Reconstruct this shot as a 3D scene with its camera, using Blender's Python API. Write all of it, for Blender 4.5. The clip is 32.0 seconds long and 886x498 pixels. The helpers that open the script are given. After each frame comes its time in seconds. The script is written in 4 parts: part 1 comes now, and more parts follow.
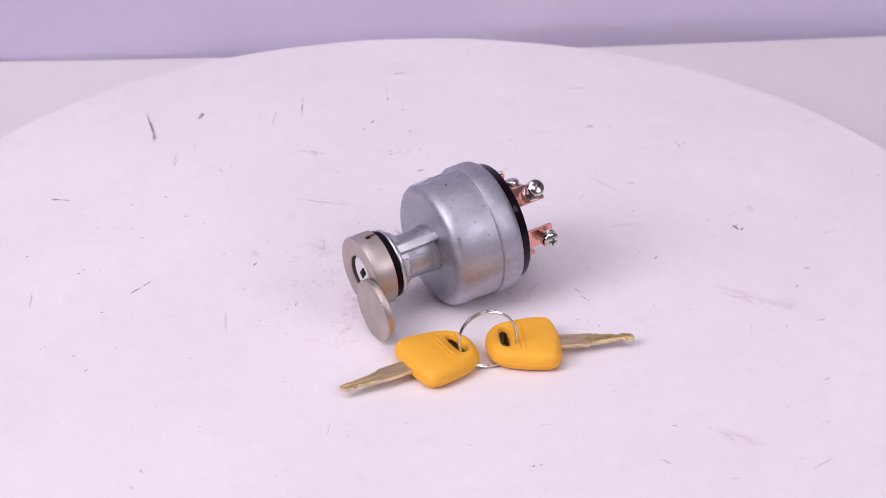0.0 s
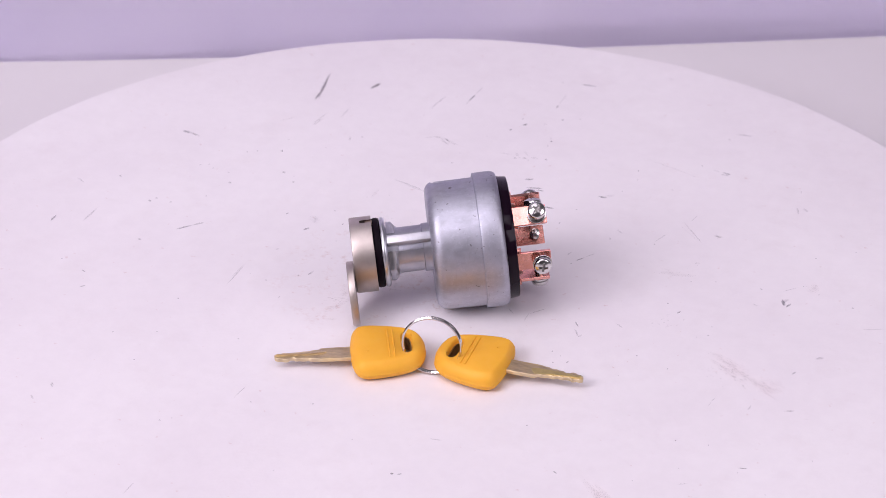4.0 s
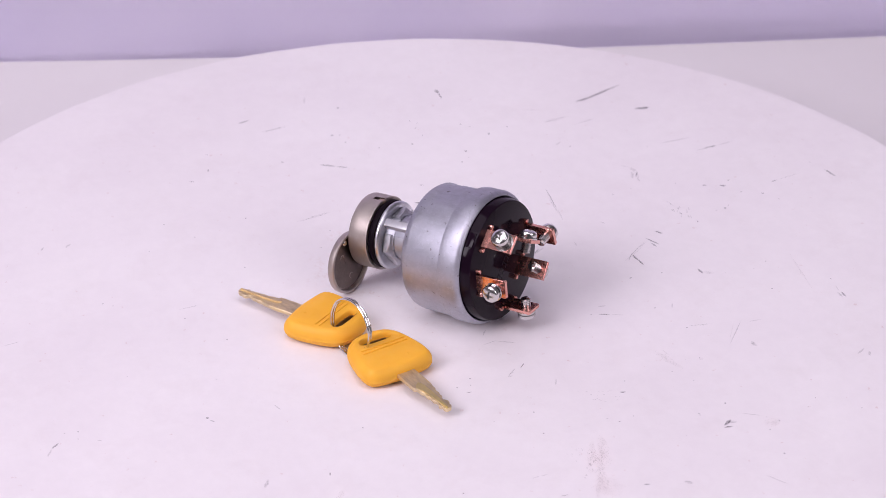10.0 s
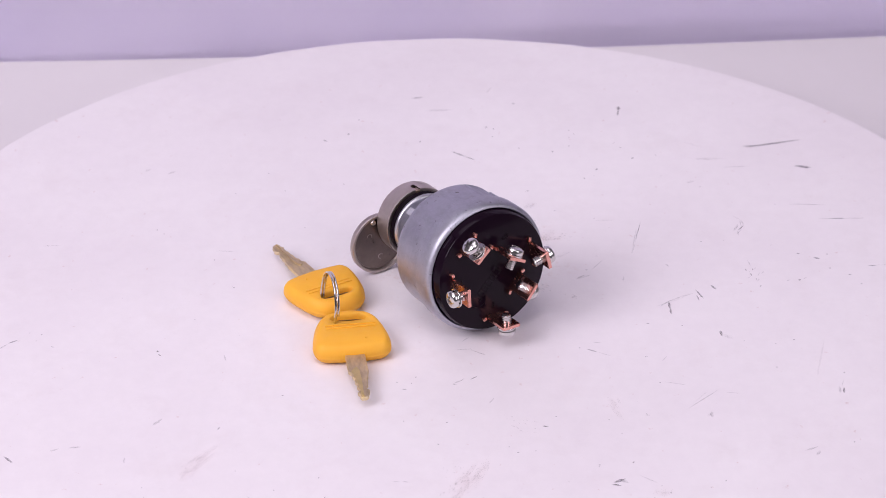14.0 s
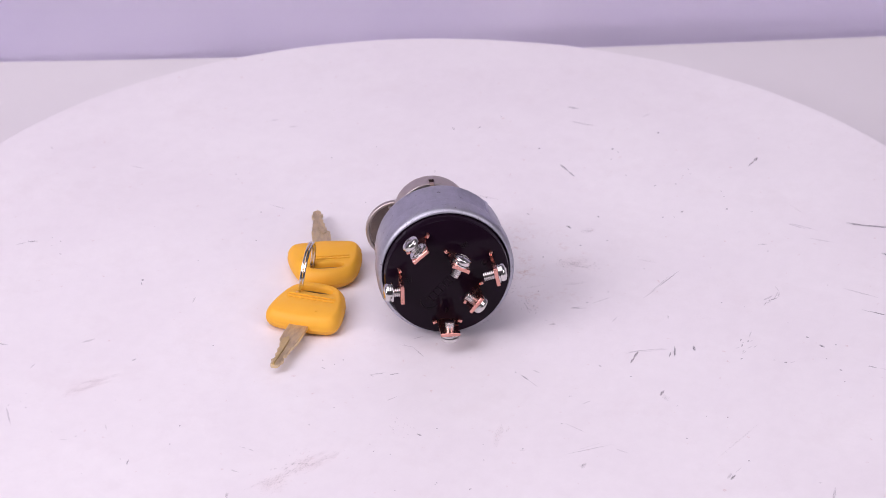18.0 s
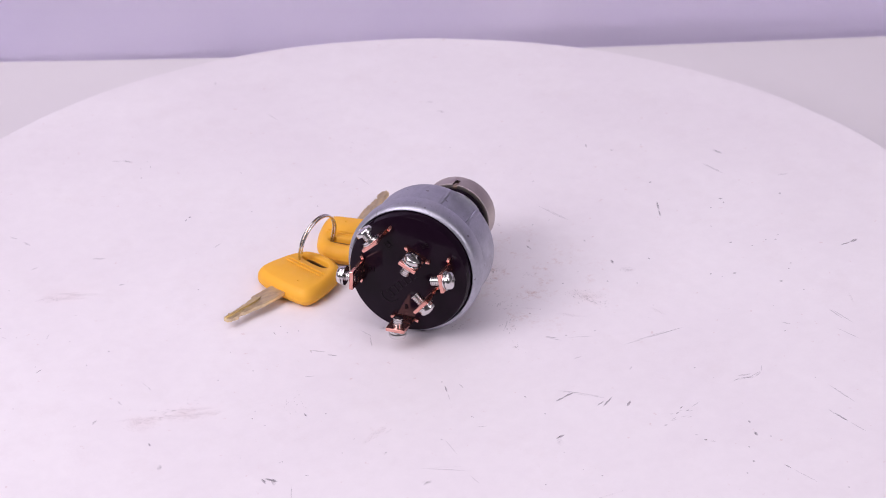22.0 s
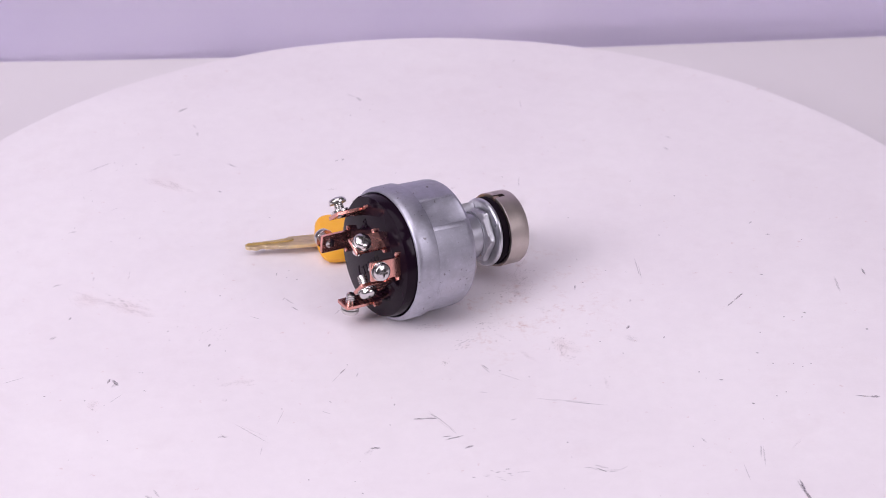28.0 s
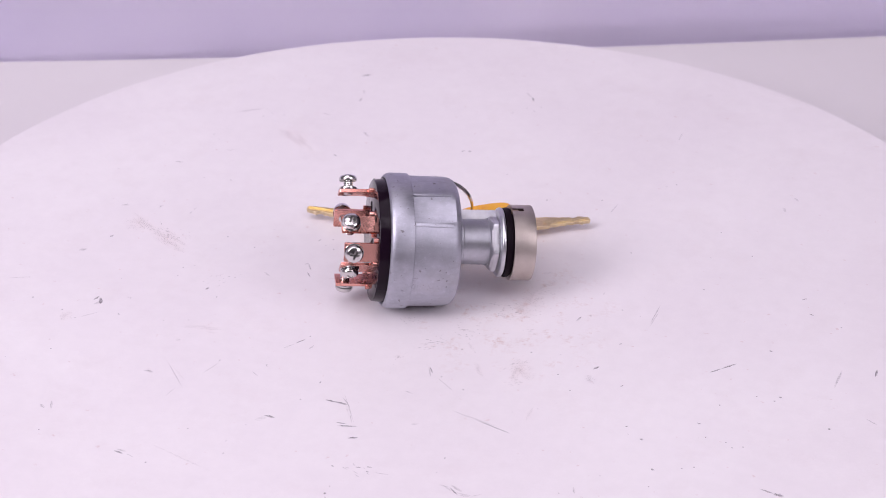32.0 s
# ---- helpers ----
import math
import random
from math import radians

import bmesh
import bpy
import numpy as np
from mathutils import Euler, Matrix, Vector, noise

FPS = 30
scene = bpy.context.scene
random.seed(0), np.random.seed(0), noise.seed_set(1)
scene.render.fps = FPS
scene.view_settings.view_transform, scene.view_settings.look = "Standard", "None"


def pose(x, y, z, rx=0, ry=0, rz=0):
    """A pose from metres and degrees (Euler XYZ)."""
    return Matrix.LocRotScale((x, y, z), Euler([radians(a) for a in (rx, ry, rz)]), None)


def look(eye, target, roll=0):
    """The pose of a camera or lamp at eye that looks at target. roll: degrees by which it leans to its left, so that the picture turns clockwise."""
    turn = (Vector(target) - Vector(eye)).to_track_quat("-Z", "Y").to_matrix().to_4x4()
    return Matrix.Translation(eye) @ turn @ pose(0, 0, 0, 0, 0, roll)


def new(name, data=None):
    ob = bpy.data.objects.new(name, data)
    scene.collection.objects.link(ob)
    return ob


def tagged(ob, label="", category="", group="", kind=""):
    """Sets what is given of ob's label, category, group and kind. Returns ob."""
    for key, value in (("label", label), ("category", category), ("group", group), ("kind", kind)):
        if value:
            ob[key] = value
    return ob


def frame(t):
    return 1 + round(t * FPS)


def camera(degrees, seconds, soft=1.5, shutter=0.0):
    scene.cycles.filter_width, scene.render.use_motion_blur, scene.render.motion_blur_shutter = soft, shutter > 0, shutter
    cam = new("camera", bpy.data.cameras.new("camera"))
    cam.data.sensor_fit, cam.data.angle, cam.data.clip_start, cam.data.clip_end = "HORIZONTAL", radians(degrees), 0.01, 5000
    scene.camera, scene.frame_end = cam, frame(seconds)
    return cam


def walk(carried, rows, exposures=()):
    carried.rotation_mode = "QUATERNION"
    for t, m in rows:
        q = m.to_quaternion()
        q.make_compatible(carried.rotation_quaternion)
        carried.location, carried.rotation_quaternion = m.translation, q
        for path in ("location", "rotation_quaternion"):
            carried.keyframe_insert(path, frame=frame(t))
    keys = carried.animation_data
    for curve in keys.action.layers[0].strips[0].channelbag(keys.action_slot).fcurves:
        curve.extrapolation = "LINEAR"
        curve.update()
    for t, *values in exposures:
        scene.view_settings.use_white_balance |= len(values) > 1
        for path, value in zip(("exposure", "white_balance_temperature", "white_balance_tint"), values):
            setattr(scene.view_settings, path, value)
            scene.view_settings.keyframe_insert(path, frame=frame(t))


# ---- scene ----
cam = camera(18.73, 32.0, soft=0.6)
cam.data.dof.use_dof = True
cam.data.dof.focus_distance = 0.90
cam.data.dof.aperture_fstop = 26.0
EYE = (0.0, -0.8, 0.49633)
AIM = (0.00084, 0.05917, -0.01535)
walk(cam, [(0.0, look(EYE, AIM, 0.106)), (32.0, look(EYE, AIM, 0.106))])

# ---- light ----
world = bpy.data.worlds.new("studio")
scene.world = world
world.use_nodes = True
world.node_tree.nodes["Background"].inputs[0].default_value = (0.80, 0.76, 0.86, 1)
world.node_tree.nodes["Background"].inputs[1].default_value = 0.25
scene.view_settings.exposure = 0.0


def softbox(name, eye, target, size_x, size_y, watts, colour):
    data = bpy.data.lights.new(name, "AREA")
    data.shape, data.size, data.size_y, data.energy, data.color = "RECTANGLE", size_x, size_y, watts, colour
    ob = new(name, data)
    ob.matrix_world = look(eye, target)
    return ob


LAMP = (0.965, 0.869, 1.0)
softbox("softbox_overhead", (-0.20, -0.08, 1.40), (0, 0.05, 0), 1.2, 0.9, 5.6, LAMP)
softbox("softbox_high_front", (-0.15, -0.74, 1.42), (0, 0.10, 0), 1.4, 0.55, 4.8, LAMP)
softbox("softbox_left", (-1.05, -0.78, 1.02), (0, 0.15, 0), 0.8, 0.8, 18.6, LAMP)
softbox("softbox_right", (1.10, -0.85, 0.95), (0, 0.15, 0), 0.8, 0.8, 8.0, LAMP)

# ---- materials ----


class Graph:
    """A short way to write node materials."""

    def __init__(self, name, colour=(0.5, 0.5, 0.5), rough=0.5, metal=0.0, spec=0.5):
        self.mat = bpy.data.materials.new(name)
        self.mat.use_nodes = True
        self.tree = self.mat.node_tree
        self.bsdf = self.tree.nodes["Principled BSDF"]
        self.put("Base Color", (*colour, 1))
        self.put("Roughness", rough)
        self.put("Metallic", metal)
        self.put("Specular IOR Level", spec)
        self.coord = self.node("ShaderNodeTexCoord").outputs["Object"]

    def put(self, socket, value):
        if isinstance(value, bpy.types.NodeSocket):
            self.tree.links.new(value, self.bsdf.inputs[socket])
        else:
            self.bsdf.inputs[socket].default_value = value

    def node(self, kind, **inputs):
        n = self.tree.nodes.new(kind)
        for key, value in inputs.items():
            self.wire(n, key.replace("_", " "), value)
        return n

    def wire(self, n, key, value):
        if isinstance(value, bpy.types.NodeSocket):
            self.tree.links.new(value, n.inputs[key])
        else:
            n.inputs[key].default_value = value

    def noise(self, scale, detail=4.0, rough=0.6, stretch=None):
        at = self.coord
        if stretch:
            m = self.node("ShaderNodeMapping", Vector=at, Scale=stretch)
            at = m.outputs[0]
        return self.node("ShaderNodeTexNoise", Vector=at, Scale=scale, Detail=detail, Roughness=rough).outputs["Fac"]

    def ramp(self, fac, stops):
        n = self.node("ShaderNodeValToRGB", Fac=fac)
        while len(n.color_ramp.elements) < len(stops):
            n.color_ramp.elements.new(0.5)
        for e, (at, c) in zip(n.color_ramp.elements, stops):
            e.position, e.color = at, (*c, 1) if isinstance(c, tuple) else (c, c, c, 1)
        return n.outputs[0]

    def mix(self, fac, a, b, how="MIX"):
        n = self.tree.nodes.new("ShaderNodeMix")
        n.data_type, n.blend_type = "RGBA", how
        for i, value in ((0, fac), (6, a), (7, b)):
            if isinstance(value, bpy.types.NodeSocket):
                self.tree.links.new(value, n.inputs[i])
            else:
                n.inputs[i].default_value = (*value, 1) if isinstance(value, tuple) else value
        return n.outputs[2]

    def bump(self, height, strength, distance):
        n = self.node("ShaderNodeBump", Height=height, Strength=strength, Distance=distance)
        self.put("Normal", n.outputs[0])


def make_paint():
    g = Graph("worn_white_paint", rough=0.5, spec=0.3)
    broad = g.ramp(g.noise(9, 5, 0.6), [(0.35, (0.79, 0.75, 0.77)), (0.65, (0.84, 0.81, 0.82))])
    dirt = g.ramp(g.noise(38, 6, 0.7), [(0.52, 0.0), (0.78, 0.15)])
    tone = g.mix(dirt, broad, (0.60, 0.50, 0.50))
    fleck = g.ramp(g.noise(520, 3, 0.6), [(0.73, 0.0), (0.79, 0.45)])
    zone = g.ramp(g.noise(14, 3, 0.5), [(0.50, 0.0), (0.66, 1.0)])
    speck = g.mix(1.0, fleck, zone, "MULTIPLY")
    tone = g.mix(speck, tone, (0.30, 0.26, 0.27))
    dots = g.ramp(g.noise(300, 3, 0.55), [(0.69, 0.0), (0.75, 0.40)])
    tone = g.mix(dots, tone, (0.60, 0.44, 0.42))
    fine = g.ramp(g.noise(170, 5, 0.7), [(0.35, 0.985), (0.65, 1.01)])
    tone = g.mix(1.0, tone, fine, "MULTIPLY")
    # brown grit where parts are laid down, round the middle
    near = g.node("ShaderNodeMapping", Vector=g.coord, Location=(0.50, -0.08, 0), Scale=(21, 21, 21)).outputs[0]
    ball = g.node("ShaderNodeTexGradient", Vector=near)
    ball.gradient_type = "SPHERICAL"
    zone = g.ramp(ball.outputs["Fac"], [(0.05, 0.0), (0.5, 1.0)])
    grit = g.ramp(g.noise(420, 5, 0.75), [(0.48, 0.0), (0.66, 0.75)])
    patch = g.ramp(g.noise(85, 5, 0.65), [(0.505, 0.0), (0.67, 1.0)])
    grit = g.mix(1.0, g.mix(1.0, grit, patch, "MULTIPLY"), zone, "MULTIPLY")
    g.put("Base Color", g.mix(grit, tone, (0.50, 0.31, 0.25)))
    g.put("Roughness", g.ramp(g.noise(60, 4), [(0.3, 0.42), (0.7, 0.60)]))
    g.bump(g.noise(900, 3), 0.12, 0.0004)
    return g.mat


def make_zinc(name, tone, rough):
    g = Graph(name, metal=1.0, rough=rough)
    cast = g.ramp(g.noise(85, 6, 0.7), [(0.32, tuple(c * 0.85 for c in tone)), (0.50, tone), (0.70, tuple(min(1, c * 1.10) for c in tone))])
    tint = g.ramp(g.noise(48, 4, 0.6), [(0.53, 0.0), (0.75, 0.20)])
    cast = g.mix(tint, cast, (0.56, 0.49, 0.42))
    smear = g.ramp(g.noise(330, 5, 0.7, (0.35, 1, 1)), [(0.50, 0.0), (0.64, 0.20)])
    cast = g.mix(smear, cast, tuple(c * 0.62 for c in tone))
    bright = g.ramp(g.noise(750, 5, 0.7), [(0.55, 0.0), (0.68, 0.24)])
    cast = g.mix(bright, cast, tuple(min(1, c * 1.5) for c in tone))
    thin = g.ramp(g.noise(110, 2, 0.5, (3.0, 1.0, 0.5)), [(0.488, 0.0), (0.498, 1.0), (0.502, 1.0), (0.512, 0.0)])
    worn = g.ramp(g.noise(90, 3, 0.5), [(0.55, 0.0), (0.64, 0.30)])
    cast = g.mix(g.mix(1.0, thin, worn, "MULTIPLY"), cast, tuple(c * 0.45 for c in tone))
    pits = g.ramp(g.noise(560, 4, 0.6), [(0.655, 0.0), (0.71, 0.70)])
    g.put("Base Color", g.mix(pits, cast, (0.15, 0.13, 0.13)))
    g.put("Roughness", g.ramp(g.noise(190, 5, 0.65), [(0.32, rough - 0.07), (0.68, rough + 0.12)]))
    g.bump(g.noise(900, 4, 0.6), 0.15, 0.0003)
    return g.mat


def make_nickel():
    g = Graph("satin_nickel", (0.60, 0.545, 0.50), 0.4, 1.0)
    g.put("Base Color", g.ramp(g.noise(90, 4), [(0.3, (0.46, 0.405, 0.37)), (0.7, (0.59, 0.53, 0.49))]))
    g.put("Roughness", g.ramp(g.noise(1500, 2, 0.5, (1, 14, 14)), [(0.3, 0.40), (0.7, 0.54)]))
    g.bump(g.noise(1500, 2, 0.5, (1, 14, 14)), 0.05, 0.0001)
    return g.mat


def make_satin(name, tone, rough):
    g = Graph(name, tone, rough, 1.0)
    g.put("Base Color", g.ramp(g.noise(160, 4), [(0.35, tuple(c * 0.86 for c in tone)), (0.65, tuple(c * 1.06 for c in tone))]))
    g.put("Roughness", g.ramp(g.noise(420, 4), [(0.3, rough - 0.05), (0.7, rough + 0.08)]))
    g.bump(g.noise(1300, 3), 0.06, 0.0002)
    return g.mat


def make_copper():
    g = Graph("polished_copper", (0.90, 0.50, 0.38), 0.2, 1.0)
    g.put("Base Color", g.ramp(g.noise(110, 3), [(0.3, (0.71, 0.325, 0.265)), (0.7, (0.86, 0.455, 0.385))]))
    g.put("Roughness", g.ramp(g.noise(420, 4), [(0.3, 0.20), (0.7, 0.30)]))
    g.bump(g.noise(500, 3), 0.02, 0.0002)
    return g.mat


def make_brass():
    g = Graph("key_brass", (0.70, 0.62, 0.44), 0.38, 1.0)
    worn = g.ramp(g.noise(130, 4, 0.6, (1, 3, 3)), [(0.36, (0.62, 0.50, 0.32)), (0.52, (0.77, 0.64, 0.41)), (0.68, (0.86, 0.70, 0.38))])
    g.put("Base Color", worn)
    g.put("Roughness", g.ramp(g.noise(700, 3), [(0.3, 0.42), (0.7, 0.60)]))
    g.bump(g.noise(1200, 2, 0.5, (1, 12, 12)), 0.08, 0.0002)
    return g.mat


def make_yellow():
    g = Graph("yellow_rubbery_plastic", rough=0.55, spec=0.35)
    g.put("Base Color", g.ramp(g.noise(70, 4), [(0.3, (0.88, 0.43, 0.035)), (0.7, (0.92, 0.475, 0.045))]))
    g.put("Roughness", g.ramp(g.noise(600, 3), [(0.3, 0.47), (0.7, 0.62)]))
    g.put("Subsurface Weight", 0.06)
    g.put("Subsurface Radius", (0.004, 0.002, 0.0006))
    g.put("Subsurface Scale", 0.5)
    g.bump(g.noise(1800, 2), 0.10, 0.0002)
    return g.mat


def make_black(name, rough, tone=0.012, spec=0.17):
    g = Graph(name, (tone * 1.3, tone * 0.6, tone * 1.3), rough, 0.0, spec)
    dust = g.ramp(g.noise(900, 3), [(0.74, 0.0), (0.80, 0.25)])
    g.put("Base Color", g.mix(dust, (tone * 1.4, tone * 0.6, tone * 1.4), (0.16, 0.14, 0.15)))
    g.put("Roughness", g.ramp(g.noise(120, 4), [(0.3, rough), (0.7, rough + 0.08)]))
    return g.mat


def make_cloth():
    g = Graph("lavender_cloth", rough=0.9, spec=0.15)
    g.put("Base Color", g.ramp(g.noise(5, 4), [(0.35, (0.84, 0.78, 0.96)), (0.65, (0.90, 0.84, 0.99))]))
    g.bump(g.noise(2600, 2), 0.15, 0.0003)
    return g.mat


def make_plain(name, colour, rough=0.6):
    g = Graph(name, colour, rough)
    low = tuple(c * 0.93 for c in colour)
    g.put("Base Color", g.ramp(g.noise(7, 5), [(0.3, low), (0.7, colour)]))
    g.bump(g.noise(300, 3), 0.08, 0.0005)
    return g.mat


PAINT = make_paint()
ZINC = make_zinc("cast_zinc", (0.475, 0.48, 0.54), 0.48)
PLATED = make_satin("plated_zinc", (0.66, 0.67, 0.70), 0.32)
NICKEL = make_nickel()
NECK = make_satin("drawn_zinc", (0.50, 0.505, 0.55), 0.42)
NUT = make_satin("cast_nut_zinc", (0.63, 0.63, 0.66), 0.48)
# brown of the notch; for the flap's hollow, a dark reflection as colour
BROWN_SHADED_NICKEL = make_zinc("brown_shaded_nickel", (0.22, 0.18, 0.16), 0.34)
CHROME = Graph("bright_plated_steel", (0.68, 0.665, 0.65), 0.20, 1.0).mat
# darker copy of the screw steel: shade of the cross recess as colour
RECESS = Graph("shaded_recess_steel", (0.38, 0.365, 0.355), 0.28, 1.0).mat
# near-black metal that carries the shade inside the lock opening
BORE = Graph("shaded_bore_metal", (0.10, 0.09, 0.085), 0.4, 1.0).mat
STEEL = Graph("ring_steel", (0.66, 0.64, 0.62), 0.16, 1.0).mat
COPPER = make_copper()
BRASS = make_brass()
GOLD = make_satin("fresh_cut_brass", (0.80, 0.66, 0.31), 0.38)
YELLOW = make_yellow()
GLOSS_BLACK = make_black("glossy_black_plastic", 0.06, 0.007, 0.12)
MATT_BLACK = make_black("matt_black_plastic", 0.45, 0.005, 0.2)
RUBBER_AND_SLOT = make_black("black_rubber_and_slot_shade", 0.5, 0.004, 0.08)
PLUG = make_plain("pale_plug_metal", (0.80, 0.78, 0.78), 0.4)
DARK_BRASS = make_satin("tarnished_brass", (0.50, 0.36, 0.20), 0.42)
PIN = make_satin("dull_brown_pin", (0.52, 0.40, 0.30), 0.38)
CLOTH = make_cloth()
TABLE = make_plain("grey_white_table", (0.76, 0.73, 0.735), 0.55)
WALL = make_plain("studio_wall", (0.34, 0.335, 0.34), 0.8)
FLOOR = make_plain("studio_floor", (0.40, 0.39, 0.395), 0.6)


def make_scuff(name, colour, low, high, scale, soft):
    """A thin smear that breaks up into specks and thins out towards its edge."""
    g = Graph(name, colour, 0.6, 0.0, 0.3)
    box = g.node("ShaderNodeTexCoord").outputs["Generated"]
    flat = g.node("ShaderNodeMapping", Vector=box, Location=(-1, -1, 0), Scale=(2, 2, 0)).outputs[0]
    ball = g.node("ShaderNodeTexGradient", Vector=flat)
    ball.gradient_type = "SPHERICAL"
    edge = g.ramp(ball.outputs["Fac"], [(0.0, 0.0), (soft, 1.0)])
    grain = g.ramp(g.noise(scale, 4, 0.65), [(0.36, low), (0.64, high)])
    g.put("Alpha", g.mix(1.0, edge, grain, "MULTIPLY"))
    return g.mat


SCUFF = make_scuff("scuff_graphite", (0.15, 0.13, 0.165), 0.20, 0.78, 900, 0.50)
SCUFF_PALE = make_scuff("scuff_grey", (0.22, 0.18, 0.22), 0.05, 0.34, 700, 0.50)
SMEAR = make_scuff("smeared_graphite", (0.30, 0.26, 0.31), 0.0, 0.20, 420, 0.9)
SMUDGE = make_scuff("brown_grime", (0.76, 0.45, 0.40), 0.0, 0.15, 260, 1.0)
RUST = make_scuff("rust_grit", (0.56, 0.34, 0.27), 0.02, 0.22, 300, 0.6)

# ---- mesh helpers (built in millimetres) ----
MM = 0.001


def part(name, bm, material, parent=None, label="", angle=35.0):
    """Links a bmesh drawn in millimetres as one mesh object, under parent if there is one."""
    bm.normal_update()
    mesh = bpy.data.meshes.new(name)
    bmesh.ops.recalc_face_normals(bm, faces=bm.faces)
    bm.transform(Matrix.Scale(MM, 4))
    bm.to_mesh(mesh)
    bm.free()
    mesh.materials.append(material)
    mesh.polygons.foreach_set("use_smooth", [True] * len(mesh.polygons))
    mesh.set_sharp_from_angle(angle=radians(angle))
    ob = new(name, mesh)
    if parent is not None:
        ob.parent = parent
    return tagged(ob, label)


def lathe(bm, profile, n=72, m=None, closed=False, skip=None):
    """Turns (s, r) pairs round the x axis."""
    rings = []
    for s, r in profile:
        if r < 1e-6:
            rings.append([bm.verts.new((s, 0, 0))])
        else:
            rings.append([bm.verts.new((s, r * math.cos(2 * math.pi * i / n), r * math.sin(2 * math.pi * i / n))) for i in range(n)])
    pairs = list(zip(rings, rings[1:])) + ([(rings[-1], rings[0])] if closed else [])
    for k, (a, b) in enumerate(pairs):
        for i in range(n):
            j = (i + 1) % n
            if skip and skip(k, 360 * (i + 0.5) / n):
                continue
            if len(a) == 1 and len(b) == 1:
                continue
            if len(a) == 1:
                bm.faces.new((a[0], b[j], b[i]))
            elif len(b) == 1:
                bm.faces.new((a[i], a[j], b[0]))
            else:
                bm.faces.new((a[i], a[j], b[j], b[i]))
    if m is not None:
        bmesh.ops.transform(bm, matrix=m, verts=[v for ring in rings for v in ring])
    return bm


def block(bm, x0, x1, y0, y1, z0, z1, m=None, bevel=0.0):
    """A box with bevelled edges."""
    made = bmesh.ops.create_cube(bm, size=1.0)["verts"]
    bmesh.ops.transform(bm, verts=made, matrix=Matrix.Translation(((x0 + x1) / 2, (y0 + y1) / 2, (z0 + z1) / 2))
                        @ Matrix.Diagonal((x1 - x0, y1 - y0, z1 - z0, 1)))
    if bevel:
        edges = list({e for v in made for e in v.link_edges})
        made = bmesh.ops.bevel(bm, geom=edges, offset=bevel, segments=2, affect="EDGES", profile=0.5)["verts"]
    if m is not None:
        bmesh.ops.transform(bm, matrix=m, verts=list(made))
    return bm


def slab(bm, outline, levels):
    """Stacks insets of an outline: levels are (inset, z), and caps both ends."""
    n = len(outline)
    normals = []
    for i in range(n):
        d = (Vector(outline[(i + 1) % n]) - Vector(outline[i - 1])).normalized()
        normals.append(Vector((-d.y, d.x)))
    rings = [[bm.verts.new((*(Vector(p) + q * k), z)) for p, q in zip(outline, normals)] for k, z in levels]
    for a, b in zip(rings, rings[1:]):
        for i in range(n):
            j = (i + 1) % n
            bm.faces.new((a[i], a[j], b[j], b[i]))
    return rings


def rounded(points, per=6, radius=1.0):
    """A closed outline with its corners cut round."""
    out = []
    n = len(points)
    for i in range(n):
        p0, p, p1 = Vector(points[i - 1]), Vector(points[i]), Vector(points[(i + 1) % n])
        r = min(radius, (p - p0).length * 0.48, (p1 - p).length * 0.48)
        a, b = p + (p0 - p).normalized() * r, p + (p1 - p).normalized() * r
        for k in range(per + 1):
            t = k / per
            out.append(tuple(a * (1 - t) ** 2 + p * 2 * t * (1 - t) + b * t * t))
    return out


def tube(bm, centre, radius, wire, turns=1.0, pitch=0.0, n=96, m=8, frame_m=None):
    """A round wire bent to a ring or coil about z."""
    rings = []
    count = int(n * turns) + 1
    closed = turns == 1.0 and pitch == 0.0
    for i in range(count - (1 if closed else 0)):
        a = 2 * math.pi * i / n
        rings.append([bm.verts.new(((radius + wire * math.cos(b)) * math.cos(a) + centre[0], (radius + wire * math.cos(b)) * math.sin(a) + centre[1],
                                    centre[2] + pitch * i / n + wire * math.sin(b))) for b in (2 * math.pi * k / m for k in range(m))])
    pairs = list(zip(rings, rings[1:])) + ([(rings[-1], rings[0])] if closed else [])
    for a, b in pairs:
        for k in range(m):
            l = (k + 1) % m
            bm.faces.new((a[k], b[k], b[l], a[l]))
    if not closed:
        bm.faces.new(rings[0][::-1])
        bm.faces.new(rings[-1])
    if frame_m is not None:
        bmesh.ops.transform(bm, matrix=frame_m, verts=[v for r in rings for v in r])
    return bm


def empty(name, m):
    ob = new(name)
    ob.empty_display_size = 0.01
    ob.matrix_world = m
    return ob


# ---- studio room, table and backdrop ----


def sheet(name, size, m, material, label, category):
    bm = bmesh.new()
    block(bm, -size[0] / 2, size[0] / 2, -size[1] / 2, size[1] / 2, -size[2], 0)
    bm.transform(m)
    bm.transform(Matrix.Scale(1000, 4))
    return tagged(part(name, bm, material), label, category, kind="structure")


FLOOR_Z = -0.78
sheet("floor", (4.2, 4.2, 0.1), pose(0, -0.6, FLOOR_Z), FLOOR, "plain mid grey studio floor", "floor")
sheet("ceiling", (4.2, 4.2, 0.1), pose(0, -0.6, 1.82, 180), WALL, "plain pale studio ceiling", "ceiling")
sheet("wall_north", (4.2, 2.8, 0.1), pose(0, 1.45, 0.5, 90), WALL, "plain pale studio wall", "wall")
sheet("wall_south", (4.2, 2.8, 0.1), pose(0, -2.65, 0.5, -90), WALL, "plain pale studio wall", "wall")
sheet("wall_east", (2.8, 4.2, 0.1), pose(2.05, -0.6, 0.5, 0, -90), WALL, "plain pale studio wall", "wall")
